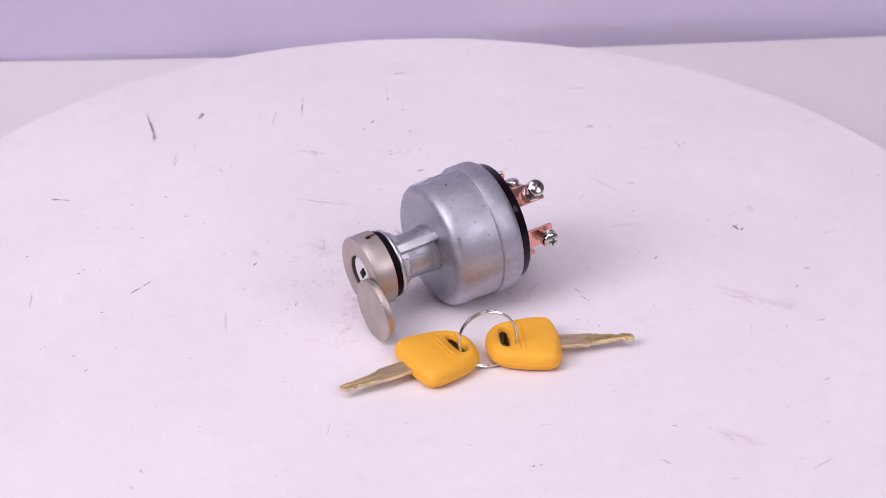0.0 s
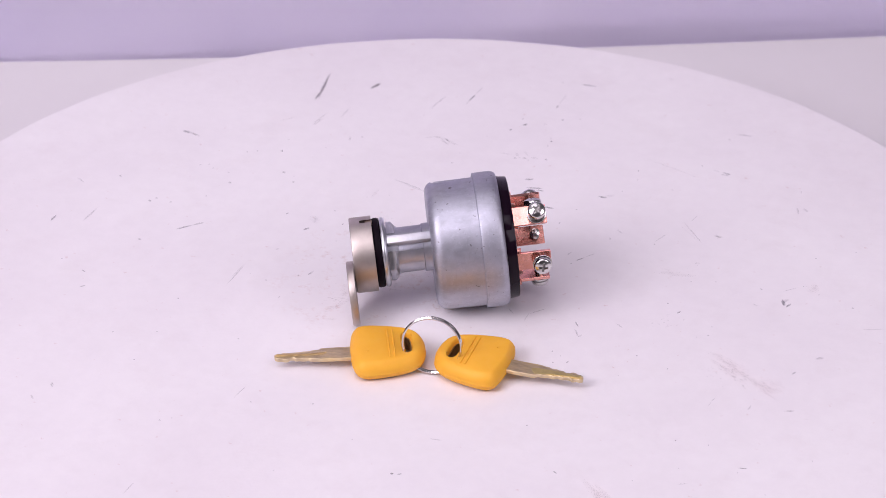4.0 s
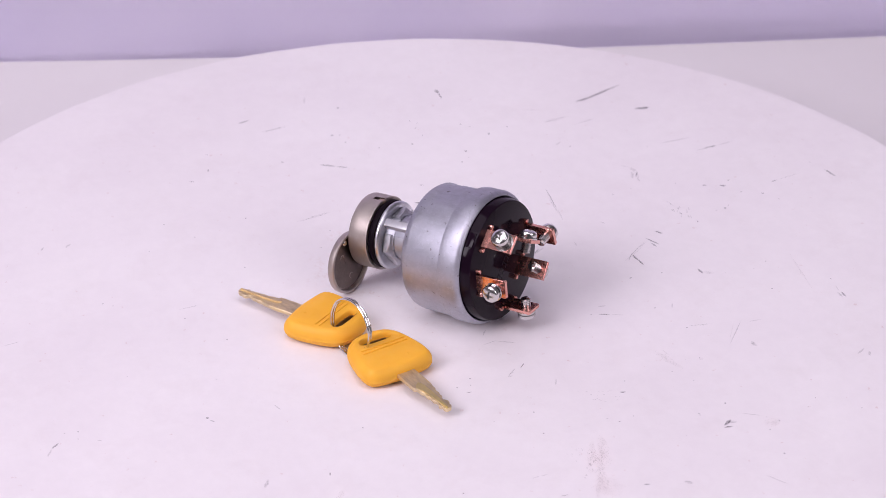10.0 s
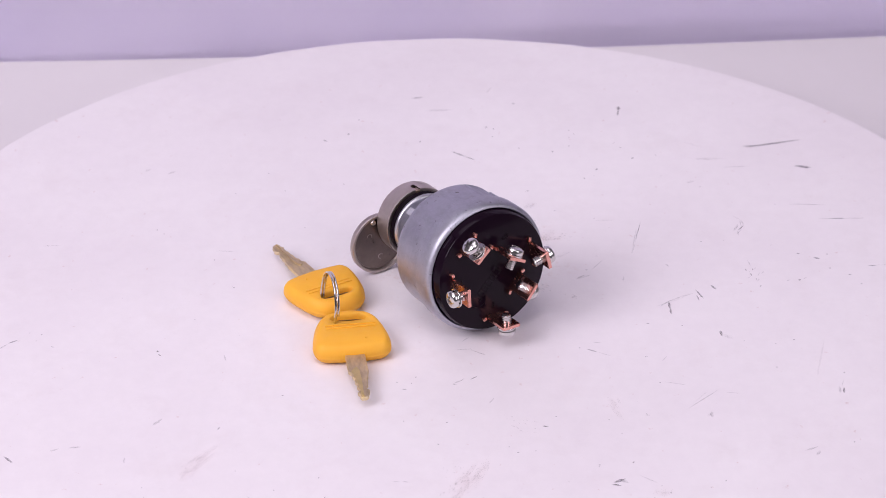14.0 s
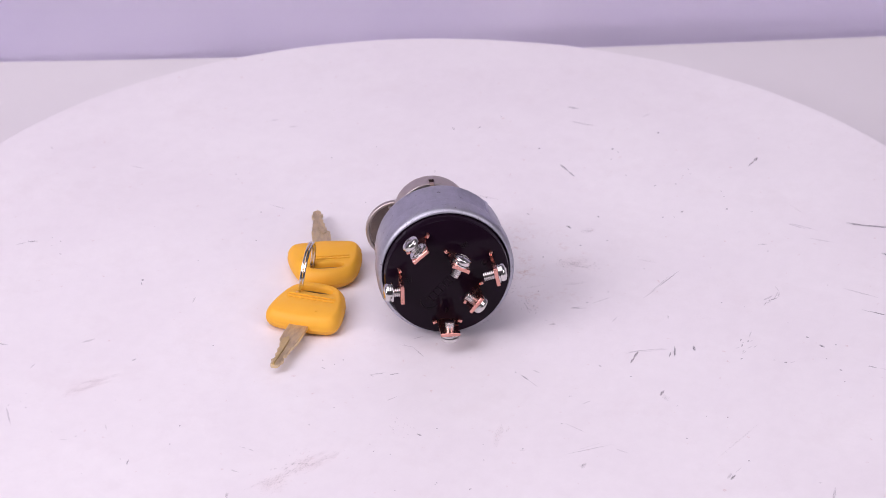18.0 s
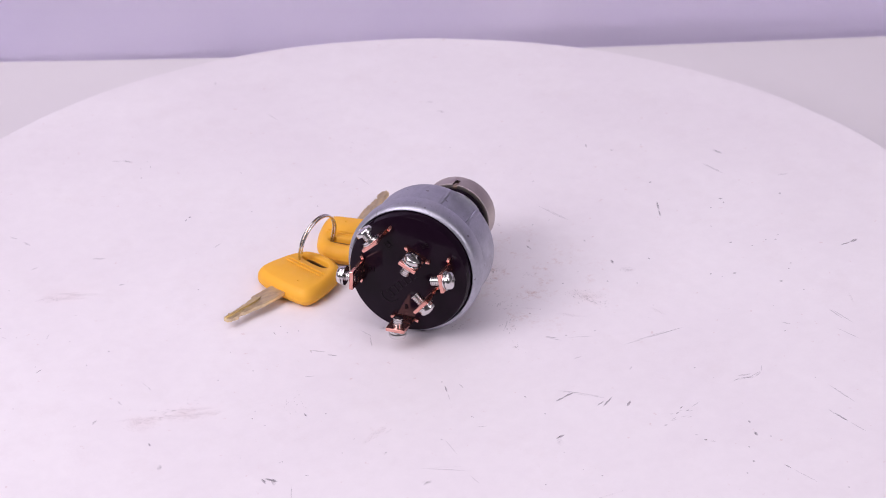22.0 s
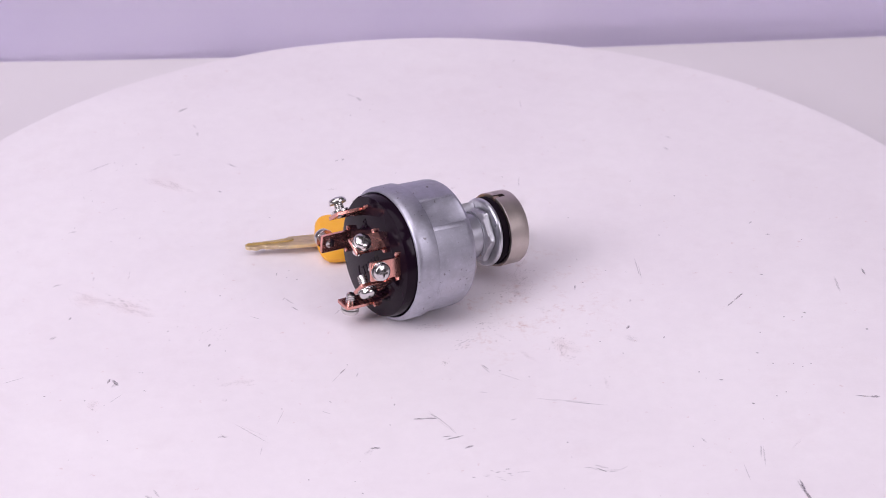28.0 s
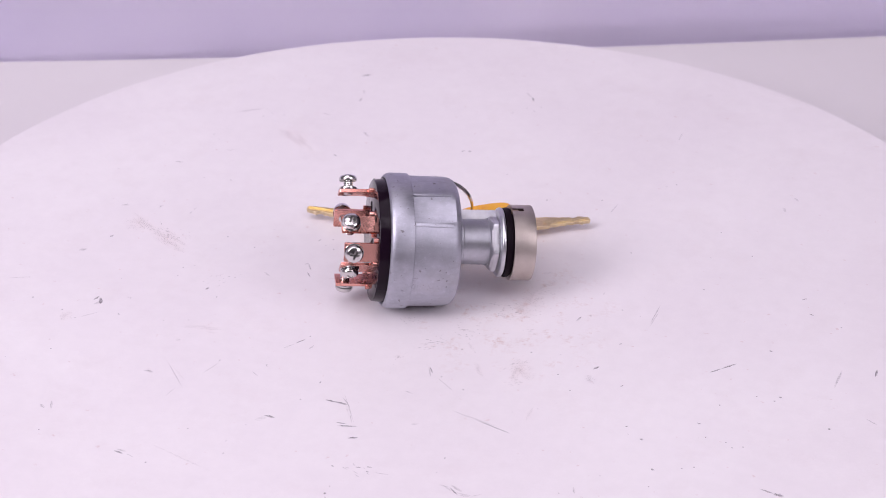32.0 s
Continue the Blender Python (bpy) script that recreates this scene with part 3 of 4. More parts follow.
def make_key(name, m, label, milled, note):
    key = empty(name, m)
    tip = Matrix.Translation((0, 0, 0.15)) @ Matrix.Rotation(radians(0.5), 4, "Y")
    outline = [(x * 0.985 - 0.2, y * (0.965 if y > 0 else 1.0)) for x, y in key_outline()]
    bm = bmesh.new()
    rings = slab(bm, outline, [(3.2, 0.1), (1.9, 0.45), (0.9, 1.3), (0.25, 2.4), (0.05, 3.1), (0.16, 3.2), (0.08, 3.7), (0.25, 4.9), (0.75, 5.9), (1.4, 6.75), (2.0, 7.2), (2.4, 7.35)])
    loops = [slot_loop(bm, outline, g, z) for g, z in ((0.5, 7.36), (0.36, 7.22), (0.18, 6.85), (0.05, 6.2), (0.0, 2.0), (0.25, 0.6), (0.6, 0.1))]
    for a, b in zip([rings[-1]] + loops, loops + [rings[0]]):
        for i in range(len(outline)):
            j = (i + 1) % len(outline)
            bm.faces.new((a[i], a[j], b[j], b[i]))
    bm.transform(tip)
    head = part("key_head", bm, YELLOW, key, "moulded yellow plastic grip", 60)
    for x in (-15.4, -13.7):
        bm = bmesh.new()
        block(bm, x - 0.28, x + 0.28, -8.6, 8.6, 7.2, 7.68, tip, 0.2)
        part("moulded_line", bm, YELLOW, head)
    bm = bmesh.new()
    lathe(bm, [(7.3, 0.35), (7.62, 0.35), (7.66, 0.0)], 12, tip @ Matrix.Translation((-6.4, 4.4, 0)) @ Matrix.Rotation(-math.pi / 2, 4, "Y"))
    part("moulding_mark", bm, YELLOW, head)
    # blade with cuts on both edges
    upper = [(-3, 3.7), (9.0, 3.7), (9.8, 3.3), (12.0, 3.2), (12.6, 2.6), (14.4, 2.85), (15.4, 2.4), (16.6, 2.6), (17.4, 1.7), (18.6, 1.8), (19.4, 2.8), (20.6, 2.6), (21.4, 2.0), (22.3, 2.2), (23.4, 1.2)]
    lower = [(23.6, -0.6), (22.6, -1.3), (21.6, -0.9), (20.5, -1.95), (19.6, -1.1), (18.2, -1.0), (17.0, -1.75), (15.6, -1.3), (14.2, -2.1), (12.6, -1.75), (11.0, -2.6), (9.4, -2.45), (8.5, -3.6), (-3, -3.7)]
    bm = bmesh.new()
    line = rounded([(x * 1.05, y * 0.92) for x, y in (upper + lower)[::-1]], 2, 0.4)
    rings = slab(bm, line, [(0.12, 3.15), (0.0, 3.3), (0.0, 4.35), (0.12, 4.5)])
    bm.faces.new(rings[-1])
    bm.faces.new(rings[0][::-1])
    bm.transform(tip)
    blade = part("key_blade", bm, BRASS, key, "worn brass key blade", 25)
    bm = bmesh.new()
    slab_pts = rounded([(6.8, -0.4), (8.6, -2.5), (12.6, -1.45), (18, -0.85), (23.9, -0.4), (24.2, 0.25), (14, 0.5), (9, 0.35)], 3, 0.8)
    rings = slab(bm, slab_pts, [(0.0, 4.40), (0.02, 4.52)])
    bm.faces.new(rings[-1])
    # a milled slope that falls away to the cut edge
    for v in rings[-1]:
        v.co.z += 0.20 * (v.co.y + 2.5)
    bm.transform(tip)
    part("milled_ridge", bm, milled, blade, note)
    bm = bmesh.new()
    eye = [slot_loop(bm, outline, g, z) for g, z in ((0.1, 1.0), (0.1, 5.4), (-0.3, 5.4), (-0.3, 1.0))]
    for a, b in zip(eye, eye[1:] + eye[:1]):
        for i in range(len(outline)):
            j = (i + 1) % len(outline)
            bm.faces.new((a[i], a[j], b[j], b[i]))
    bm.transform(tip)
    part("key_eye", bm, DARK_BRASS, blade, "brass eye inside the slot")
    return tagged(key, label, "key", "keys on the ring")


def make_ring():
    ob_m = pose(0.0183, -0.0428, 0, 0, 0, 13)
    bm = bmesh.new()
    up = Matrix.Translation((0, 0, 10.6)) @ Matrix.Rotation(radians(-6), 4, "X") @ Matrix.Rotation(math.pi / 2, 4, "X")
    tube(bm, (0, 0, -0.55), 9.95, 0.42, 1.95, 0.95, 96, 10, up)
    ob = part("key_ring", bm, STEEL)
    ob.matrix_world = ob_m
    return tagged(ob, "double-wound steel key ring standing through two keys", "key ring")


key_a = make_key("key", pose(-0.0092, -0.0507, 0, 0, 0, -149.7), "yellow-headed brass key lying flat on the turntable", BRASS, "worn milled slope")
key_b = make_key("key", pose(0.0437, -0.0343, 0, 0, 0, 6.9), "yellow-headed brass key lying flat on the turntable", GOLD, "bright yellow brass slope")
ring = make_ring()

# ---- scuffs and grime on the turntable ----


def scuff(x0, y0, x1, y1, width, material):
    """One thin smear from point to point on the platter, in millimetres."""
    length = max(math.hypot(x1 - x0, y1 - y0), 0.3)
    n = 5 if length < 3 else 11
    left, right = [], []
    for i in range(n + 1):
        f = i / n
        half = 0.5 * width * math.sin(math.pi * (0.06 + 0.88 * f)) ** 0.7 * random.uniform(0.62, 1.15)
        mid = random.uniform(-0.12, 0.12) * width
        left.append((length * (f - 0.5), mid + half))
        right.append((length * (f - 0.5), mid - half))
    bm = bmesh.new()
    rings = slab(bm, right + left[::-1], [(0.0, -0.05), (0.0, 0.015), (min(0.1, width * 0.15), 0.03)])
    bm.faces.new(rings[-1])
    ob = part("smudge" if material in (SMUDGE, SMEAR) else "scuff", bm, material, turntable)
    ob.matrix_local = pose((x0 + x1) / 2 * MM, (y0 + y1) / 2 * MM, 0, 0, 0, math.degrees(math.atan2(y1 - y0, x1 - x0)))
    return ob


scuff(3.9, 75.0, 8.8, 75.0, 1.00, SCUFF)
scuff(7.9, 75.1, 12.3, 75.2, 0.90, SCUFF)
scuff(-4.2, 85.1, 2.6, 87.6, 0.80, SCUFF)
scuff(-6.9, 90.8, -3.7, 92.6, 1.00, SCUFF)
scuff(18.0, 65.8, 17.9, 67.2, 0.70, SCUFF)
scuff(22.8, 91.0, 26.8, 91.2, 1.20, SCUFF)
scuff(25.4, 91.3, 28.3, 95.1, 2.60, SMEAR)
scuff(32.9, 41.6, 33.1, 42.3, 0.62, SCUFF)
scuff(33.7, 44.0, 35.8, 47.9, 0.70, SCUFF)
scuff(35.8, 47.9, 38.3, 52.2, 0.40, SCUFF_PALE)
scuff(46.2, 107.1, 46.4, 107.8, 0.62, SCUFF)
scuff(58.8, 128.1, 62.6, 127.7, 1.00, SCUFF)
scuff(49.9, 129.3, 50.1, 130.0, 0.62, SCUFF)
scuff(79.4, 26.5, 79.9, 28.7, 0.90, SCUFF)
scuff(74.0, 31.1, 74.2, 31.8, 0.62, SCUFF)
scuff(111.7, 47.2, 109.2, 51.4, 1.40, SCUFF)
scuff(109.7, 49.0, 111.6, 52.4, 1.60, SCUFF_PALE)
scuff(95.3, 110.1, 92.8, 114.9, 0.90, SCUFF_PALE)
scuff(72.0, 82.5, 75.9, 82.6, 1.50, SCUFF_PALE)
scuff(71.3, 74.2, 58.9, 86.9, 0.40, SCUFF_PALE)
scuff(61.1, 88.2, 61.8, 93.4, 0.40, SCUFF_PALE)
scuff(54.2, 68.0, 56.7, 76.8, 0.35, SCUFF_PALE)
scuff(51.9, 3.9, 49.4, 6.7, 0.50, SCUFF)
scuff(54.2, -2.3, 54.9, -0.2, 0.70, SCUFF_PALE)
scuff(33.1, 4.2, 37.1, 10.3, 0.60, SCUFF_PALE)
scuff(66.3, 9.6, 62.6, 11.7, 0.50, SCUFF_PALE)
scuff(101.5, 43.3, 101.7, 44.0, 0.62, SCUFF)
scuff(99.9, 54.4, 100.1, 55.1, 0.62, SCUFF_PALE)
scuff(111.0, 82.6, 111.1, 83.2, 0.62, SCUFF)
scuff(114.3, 77.5, 114.5, 78.2, 0.62, SCUFF_PALE)
scuff(122.7, 92.9, 122.9, 93.6, 0.62, SCUFF_PALE)
scuff(94.0, 17.7, 94.2, 18.4, 0.62, SCUFF)
scuff(89.0, -7.8, 89.2, -7.1, 0.62, SCUFF)
scuff(76.7, -4.7, 76.9, -4.0, 0.62, SCUFF)
scuff(90.8, 15.0, 91.0, 15.7, 0.62, SCUFF_PALE)
scuff(84.0, 51.9, 84.2, 52.6, 0.62, SCUFF_PALE)
scuff(90.5, 126.4, 90.7, 127.1, 0.62, SCUFF)
scuff(29.3, 115.2, 29.5, 115.9, 0.62, SCUFF)
scuff(76.1, 48.3, 76.3, 49.0, 0.62, SCUFF_PALE)
scuff(115.5, -4.2, 113.7, 1.6, 2.20, SMUDGE)
scuff(117.6, 58.8, 115.6, 66.2, 5.00, SMUDGE)
scuff(74.7, 60.3, 73.3, 62.5, 1.50, SMUDGE)
scuff(6.1, 73.0, -0.1, 82.1, 1.00, SMUDGE)
scuff(7.3, 71.5, 2.5, 76.3, 0.50, SCUFF_PALE)
scuff(1.1, 79.7, -1.6, 84.2, 0.40, SCUFF_PALE)
scuff(19.9, 77.9, 19.5, 78.5, 0.62, SCUFF)
scuff(38.9, 64.0, 38.5, 64.6, 0.62, SCUFF_PALE)
scuff(-5.1, 108.3, -6.4, 108.8, 0.60, SCUFF)
scuff(-12.6, 106.3, -14.7, 105.8, 0.55, SCUFF)
scuff(-16.4, 107.0, -18.0, 107.1, 0.50, SCUFF)
scuff(-15.8, 104.8, -17.8, 104.3, 0.50, SCUFF)
scuff(-19.3, 106.6, -24.1, 106.0, 0.50, SCUFF_PALE)
scuff(-9.5, 107.5, -11.4, 107.6, 0.50, SCUFF_PALE)
scuff(-9.2, 118.3, -9.9, 119.6, 0.60, SCUFF_PALE)
scuff(-9.2, 122.5, -10.2, 123.1, 1.10, SCUFF)
scuff(-10.0, 124.1, -11.7, 125.8, 0.50, SCUFF_PALE)
scuff(-28.0, 124.1, -27.6, 125.6, 0.90, SCUFF)
scuff(-25.0, 129.7, -24.0, 132.3, 1.10, SCUFF)
scuff(-17.2, 134.5, -17.6, 135.1, 0.62, SCUFF)
scuff(-13.0, 140.6, -12.5, 141.8, 0.80, SCUFF)
scuff(-6.3, 144.1, -6.7, 144.7, 0.62, SCUFF)
scuff(-27.0, 134.8, -27.4, 135.4, 0.62, SCUFF)
scuff(-33.7, 115.6, -34.1, 116.2, 0.62, SCUFF_PALE)
scuff(-36.9, 90.4, -37.3, 91.0, 0.62, SCUFF)
scuff(-37.5, 98.6, -37.9, 99.2, 0.62, SCUFF_PALE)
scuff(-40.8, 104.8, -44.5, 104.8, 0.60, SCUFF_PALE)
scuff(-44.5, 104.8, -48.4, 107.7, 0.60, SCUFF)
scuff(-48.4, 107.7, -52.3, 106.9, 0.70, SCUFF_PALE)
scuff(-52.3, 106.9, -55.4, 104.2, 0.40, SCUFF_PALE)
scuff(-18.8, 148.6, -19.1, 151.9, 0.60, SCUFF)
scuff(-19.1, 151.9, -19.9, 162.8, 0.40, SCUFF_PALE)
scuff(-52.8, 136.4, -52.3, 140.4, 0.50, SCUFF_PALE)
scuff(-52.7, 139.1, -52.6, 146.0, 0.80, SCUFF)
scuff(-52.6, 146.0, -52.6, 153.3, 0.50, SCUFF_PALE)
scuff(-11.3, 173.1, -18.2, 172.1, 0.90, SCUFF)
scuff(-25.1, 170.1, -25.5, 170.7, 0.62, SCUFF)
scuff(-77.1, 94.3, -77.5, 94.9, 0.62, SCUFF)
scuff(-63.4, 120.8, -63.8, 121.4, 0.62, SCUFF_PALE)
scuff(-99.8, 94.8, -98.8, 107.3, 0.50, SCUFF_PALE)
scuff(-92.0, 104.3, -93.1, 115.2, 0.40, SCUFF_PALE)
scuff(-28.5, 64.7, -36.8, 66.8, 0.40, SCUFF_PALE)
scuff(-36.2, 66.5, -52.6, 70.2, 0.32, SCUFF)
scuff(-9.9, 60.2, -13.3, 60.8, 0.60, SCUFF_PALE)
scuff(-19.5, 77.4, -21.8, 76.2, 0.70, SCUFF_PALE)
scuff(-12.0, 43.6, -14.6, 47.1, 0.50, SCUFF)
scuff(-17.8, 47.5, -18.3, 48.1, 0.62, SCUFF)
scuff(41.9, 69.2, 38.6, 71.1, 0.60, SCUFF_PALE)
scuff(-38.9, 30.5, -41.0, 42.4, 2.40, SMUDGE)
scuff(75.5, 80.8, 72.5, 82.6, 1.80, SMUDGE)
scuff(-52.6, 52.3, -53.5, 61.4, 1.60, SMUDGE)
scuff(-4.3, 31.4, -8.9, 28.0, 0.50, SCUFF_PALE)
scuff(54.8, 119.6, 27.3, 126.4, 1.00, SMUDGE)
scuff(-99.9, 10.9, -102.9, 7.0, 0.70, SCUFF)
scuff(-102.7, 7.3, -107.0, 1.8, 0.90, SCUFF)
scuff(-114.5, -10.0, -115.8, -10.0, 0.80, SCUFF)
scuff(-125.5, 15.8, -126.9, 16.2, 0.90, SCUFF)
scuff(-124.5, 19.0, -125.4, 18.6, 0.60, SCUFF)
scuff(-118.3, 18.4, -119.1, 18.4, 0.62, SCUFF)
scuff(-105.3, 40.9, -106.8, 40.9, 0.80, SCUFF)
scuff(-110.0, 47.5, -110.7, 47.5, 0.62, SCUFF)
scuff(-116.9, 47.8, -117.6, 47.8, 0.62, SCUFF)
scuff(-119.7, 49.9, -120.4, 49.9, 0.62, SCUFF)
scuff(-122.8, 48.1, -123.5, 48.1, 0.62, SCUFF)
scuff(-84.3, 51.8, -85.2, 51.3, 0.70, SCUFF)
scuff(-86.3, 55.4, -87.0, 55.4, 0.62, SCUFF_PALE)
scuff(-90.8, 56.5, -92.4, 56.9, 1.10, SCUFF)
scuff(-134.4, 68.0, -139.8, 68.9, 0.70, SCUFF)
scuff(-139.1, 69.0, -142.9, 69.0, 1.70, SCUFF)
scuff(-99.6, 70.8, -100.9, 71.4, 1.00, SCUFF)
scuff(-101.8, 80.3, -102.5, 80.3, 0.62, SCUFF)
scuff(-111.7, 64.9, -112.4, 64.9, 0.62, SCUFF)
scuff(-108.3, 67.0, -109.0, 67.0, 0.62, SCUFF)
scuff(-85.8, 80.7, -86.5, 80.7, 0.62, SCUFF_PALE)
scuff(-80.3, 89.8, -82.1, 93.1, 0.70, SCUFF_PALE)
scuff(-44.1, 103.4, -49.1, 105.7, 1.20, SCUFF_PALE)
scuff(-98.2, 102.2, -99.2, 94.3, 0.70, SCUFF_PALE)
scuff(-63.3, 24.0, -64.6, 21.3, 1.00, SCUFF)
scuff(-61.9, 28.0, -67.0, 31.9, 4.50, SMEAR)
scuff(-35.2, 27.4, -47.2, 38.1, 7.00, SMUDGE)
scuff(-38.9, 40.4, -40.6, 37.4, 2.00, SMUDGE)
scuff(-75.2, 30.4, -75.8, 28.9, 0.60, SCUFF)
scuff(-60.2, 38.9, -60.9, 38.9, 0.62, SCUFF)
scuff(-53.1, 31.3, -53.8, 31.3, 0.62, SCUFF)
scuff(-49.7, 19.7, -50.5, 19.7, 0.62, SCUFF_PALE)
scuff(-40.0, 22.1, -40.8, 22.1, 0.62, SCUFF)
scuff(-47.8, -3.8, -48.3, -5.8, 0.60, SCUFF)
scuff(-50.8, -7.5, -51.5, -7.5, 0.62, SCUFF)
scuff(-59.6, -15.2, -60.4, -15.2, 0.62, SCUFF)
scuff(-66.3, 6.4, -66.9, 4.4, 0.80, SCUFF_PALE)
scuff(-71.8, -10.0, -71.1, -24.2, 0.50, SCUFF_PALE)
scuff(-151.3, -12.9, -152.0, -7.8, 0.90, SCUFF)
scuff(-140.6, -8.1, -141.1, 4.0, 1.00, SCUFF_PALE)
scuff(-145.5, 27.4, -146.6, 27.7, 1.10, SCUFF)
scuff(-133.0, -33.6, -133.7, -33.7, 0.62, SCUFF)
scuff(-108.6, 28.1, -109.3, 28.1, 0.62, SCUFF)
scuff(-32.3, 65.4, -47.3, 68.1, 0.40, SCUFF_PALE)
scuff(-11.6, 43.5, -14.8, 49.2, 0.70, SCUFF_PALE)
scuff(-26.1, 0.6, -26.9, 0.5, 0.62, SCUFF)
scuff(-11.8, -0.6, -24.9, -3.4, 0.80, SMUDGE)
scuff(-23.1, -15.4, -33.3, -4.9, 9.00, SMUDGE)
scuff(-23.7, -6.9, -32.0, 1.5, 7.00, SMUDGE)
scuff(-34.6, 8.2, -36.5, 10.8, 1.60, SMUDGE)
scuff(-20.0, 2.4, -26.9, 6.0, 2.50, SMUDGE)
scuff(-14.8, 17.7, -18.6, 17.7, 1.50, SMUDGE)
scuff(-17.6, 29.4, -18.3, 29.3, 0.62, SCUFF)
scuff(-22.3, 29.4, -23.1, 29.4, 0.62, SCUFF_PALE)
scuff(-108.3, 98.4, -112.9, 91.5, 1.20, SMUDGE)
scuff(-122.6, -37.3, -120.6, -38.0, 0.60, SCUFF)
scuff(-117.2, -47.6, -115.8, -45.6, 0.60, SCUFF)
scuff(-91.4, -67.8, -90.7, -67.7, 0.62, SCUFF)
scuff(-82.4, -39.2, -81.6, -39.1, 0.62, SCUFF)
scuff(-76.0, -79.5, -75.3, -79.5, 0.62, SCUFF)
scuff(-50.4, -53.2, -49.7, -53.1, 0.62, SCUFF)
scuff(-49.8, -107.1, -49.1, -107.1, 0.62, SCUFF)
scuff(-46.9, -104.4, -46.1, -104.3, 0.62, SCUFF_PALE)
scuff(-28.0, -85.1, -27.3, -85.1, 0.62, SCUFF)
scuff(-9.0, -77.3, -8.2, -77.3, 0.62, SCUFF)
scuff(-93.4, -103.0, -91.3, -105.9, 1.00, SCUFF_PALE)
scuff(-95.5, -112.5, -93.1, -114.5, 0.90, SCUFF_PALE)
scuff(-34.0, -85.2, -33.6, -77.3, 0.50, SCUFF_PALE)
scuff(-72.1, -19.1, -72.2, -8.2, 0.40, SCUFF_PALE)
scuff(-48.2, -4.7, -47.7, -2.1, 0.80, SCUFF_PALE)
scuff(-78.0, -61.1, -77.2, -61.0, 0.62, SCUFF_PALE)
scuff(-31.9, -25.8, -27.9, -14.7, 3.50, SMUDGE)
scuff(-31.9, -13.6, -29.3, -8.1, 2.50, SMUDGE)
scuff(-28.9, -29.8, -25.2, -26.6, 2.00, SMUDGE)
scuff(26.3, -152.9, 24.0, -149.5, 0.80, SCUFF)
scuff(29.9, -155.5, 26.3, -152.6, 0.80, SCUFF_PALE)
scuff(20.7, -142.2, 20.9, -141.5, 0.62, SCUFF)
scuff(19.5, -146.4, 19.7, -145.7, 0.62, SCUFF_PALE)
scuff(31.7, -101.8, 32.7, -100.9, 1.10, SCUFF)
scuff(33.8, -101.2, 35.3, -99.9, 0.60, SCUFF)
scuff(34.5, -78.9, 38.9, -77.9, 0.60, SCUFF_PALE)
scuff(-2.5, -116.4, -2.3, -115.7, 0.62, SCUFF_PALE)
scuff(12.2, -90.3, 12.4, -89.5, 0.62, SCUFF_PALE)
scuff(76.7, -100.2, 72.4, -97.1, 1.40, SCUFF_PALE)
scuff(79.6, -79.0, 77.6, -78.2, 0.70, SCUFF)
scuff(92.7, -146.6, 96.7, -143.0, 0.90, SCUFF)
scuff(88.6, -126.4, 88.0, -122.1, 1.00, SCUFF_PALE)
scuff(90.4, -132.3, 88.9, -129.2, 0.80, SCUFF_PALE)
scuff(94.1, -107.8, 97.6, -107.8, 0.70, SCUFF_PALE)
scuff(106.6, -45.9, 106.8, -45.2, 0.62, SCUFF)
scuff(102.3, -72.4, 102.5, -71.8, 0.62, SCUFF_PALE)
scuff(59.8, -58.7, 60.0, -58.0, 0.62, SCUFF)
scuff(49.7, -14.4, 49.9, -13.7, 0.62, SCUFF)
scuff(52.7, -20.7, 52.9, -20.0, 0.62, SCUFF)
scuff(57.0, -19.0, 57.3, -17.0, 0.50, SCUFF)
scuff(99.5, -87.9, 91.1, -80.8, 3.40, SMUDGE)
scuff(113.0, 49.9, 112.3, 46.5, 1.00, SCUFF)
scuff(128.6, 9.4, 128.0, 7.3, 0.90, SCUFF)
scuff(134.4, 21.9, 132.1, 19.5, 1.60, SCUFF_PALE)
scuff(133.9, 56.2, 132.9, 56.4, 0.70, SCUFF)
scuff(120.3, 59.5, 119.6, 59.5, 0.62, SCUFF)
scuff(117.4, 64.9, 116.7, 64.9, 0.62, SCUFF)
scuff(113.7, 62.4, 113.0, 62.4, 0.62, SCUFF_PALE)
scuff(100.9, 54.5, 100.2, 54.4, 0.62, SCUFF)
scuff(103.0, 43.5, 102.2, 43.4, 0.62, SCUFF_PALE)
scuff(93.8, 23.7, 93.0, 23.7, 0.62, SCUFF_PALE)
scuff(73.7, 61.2, 72.9, 61.2, 0.62, SCUFF)
scuff(55.3, 67.3, 54.6, 67.3, 0.62, SCUFF)
scuff(30.1, 49.7, 29.5, 46.4, 0.70, SCUFF_PALE)
scuff(39.4, 63.9, 38.7, 63.8, 0.62, SCUFF)
scuff(7.7, 71.6, 4.3, 74.2, 0.80, SMUDGE)
scuff(3.5, 85.9, -0.3, 85.2, 0.60, SCUFF)
scuff(30.2, 98.3, 29.5, 98.3, 0.62, SCUFF_PALE)
scuff(69.1, 75.7, 59.0, 83.6, 0.60, SMUDGE)
scuff(62.4, 126.6, 58.4, 126.7, 1.10, SCUFF_PALE)
scuff(54.4, -2.0, 51.0, 2.4, 0.80, SCUFF_PALE)
scuff(97.9, 113.6, 95.1, 115.1, 1.20, SCUFF_PALE)
scuff(67.6, 53.1, 62.8, 52.1, 1.20, SMUDGE)
scuff(-14.6, -53.8, -14.2, -53.8, 0.38, SCUFF)
scuff(22.7, -74.0, 23.0, -74.0, 0.38, SCUFF_PALE)
scuff(116.9, -43.5, 117.5, -43.5, 0.58, SCUFF)
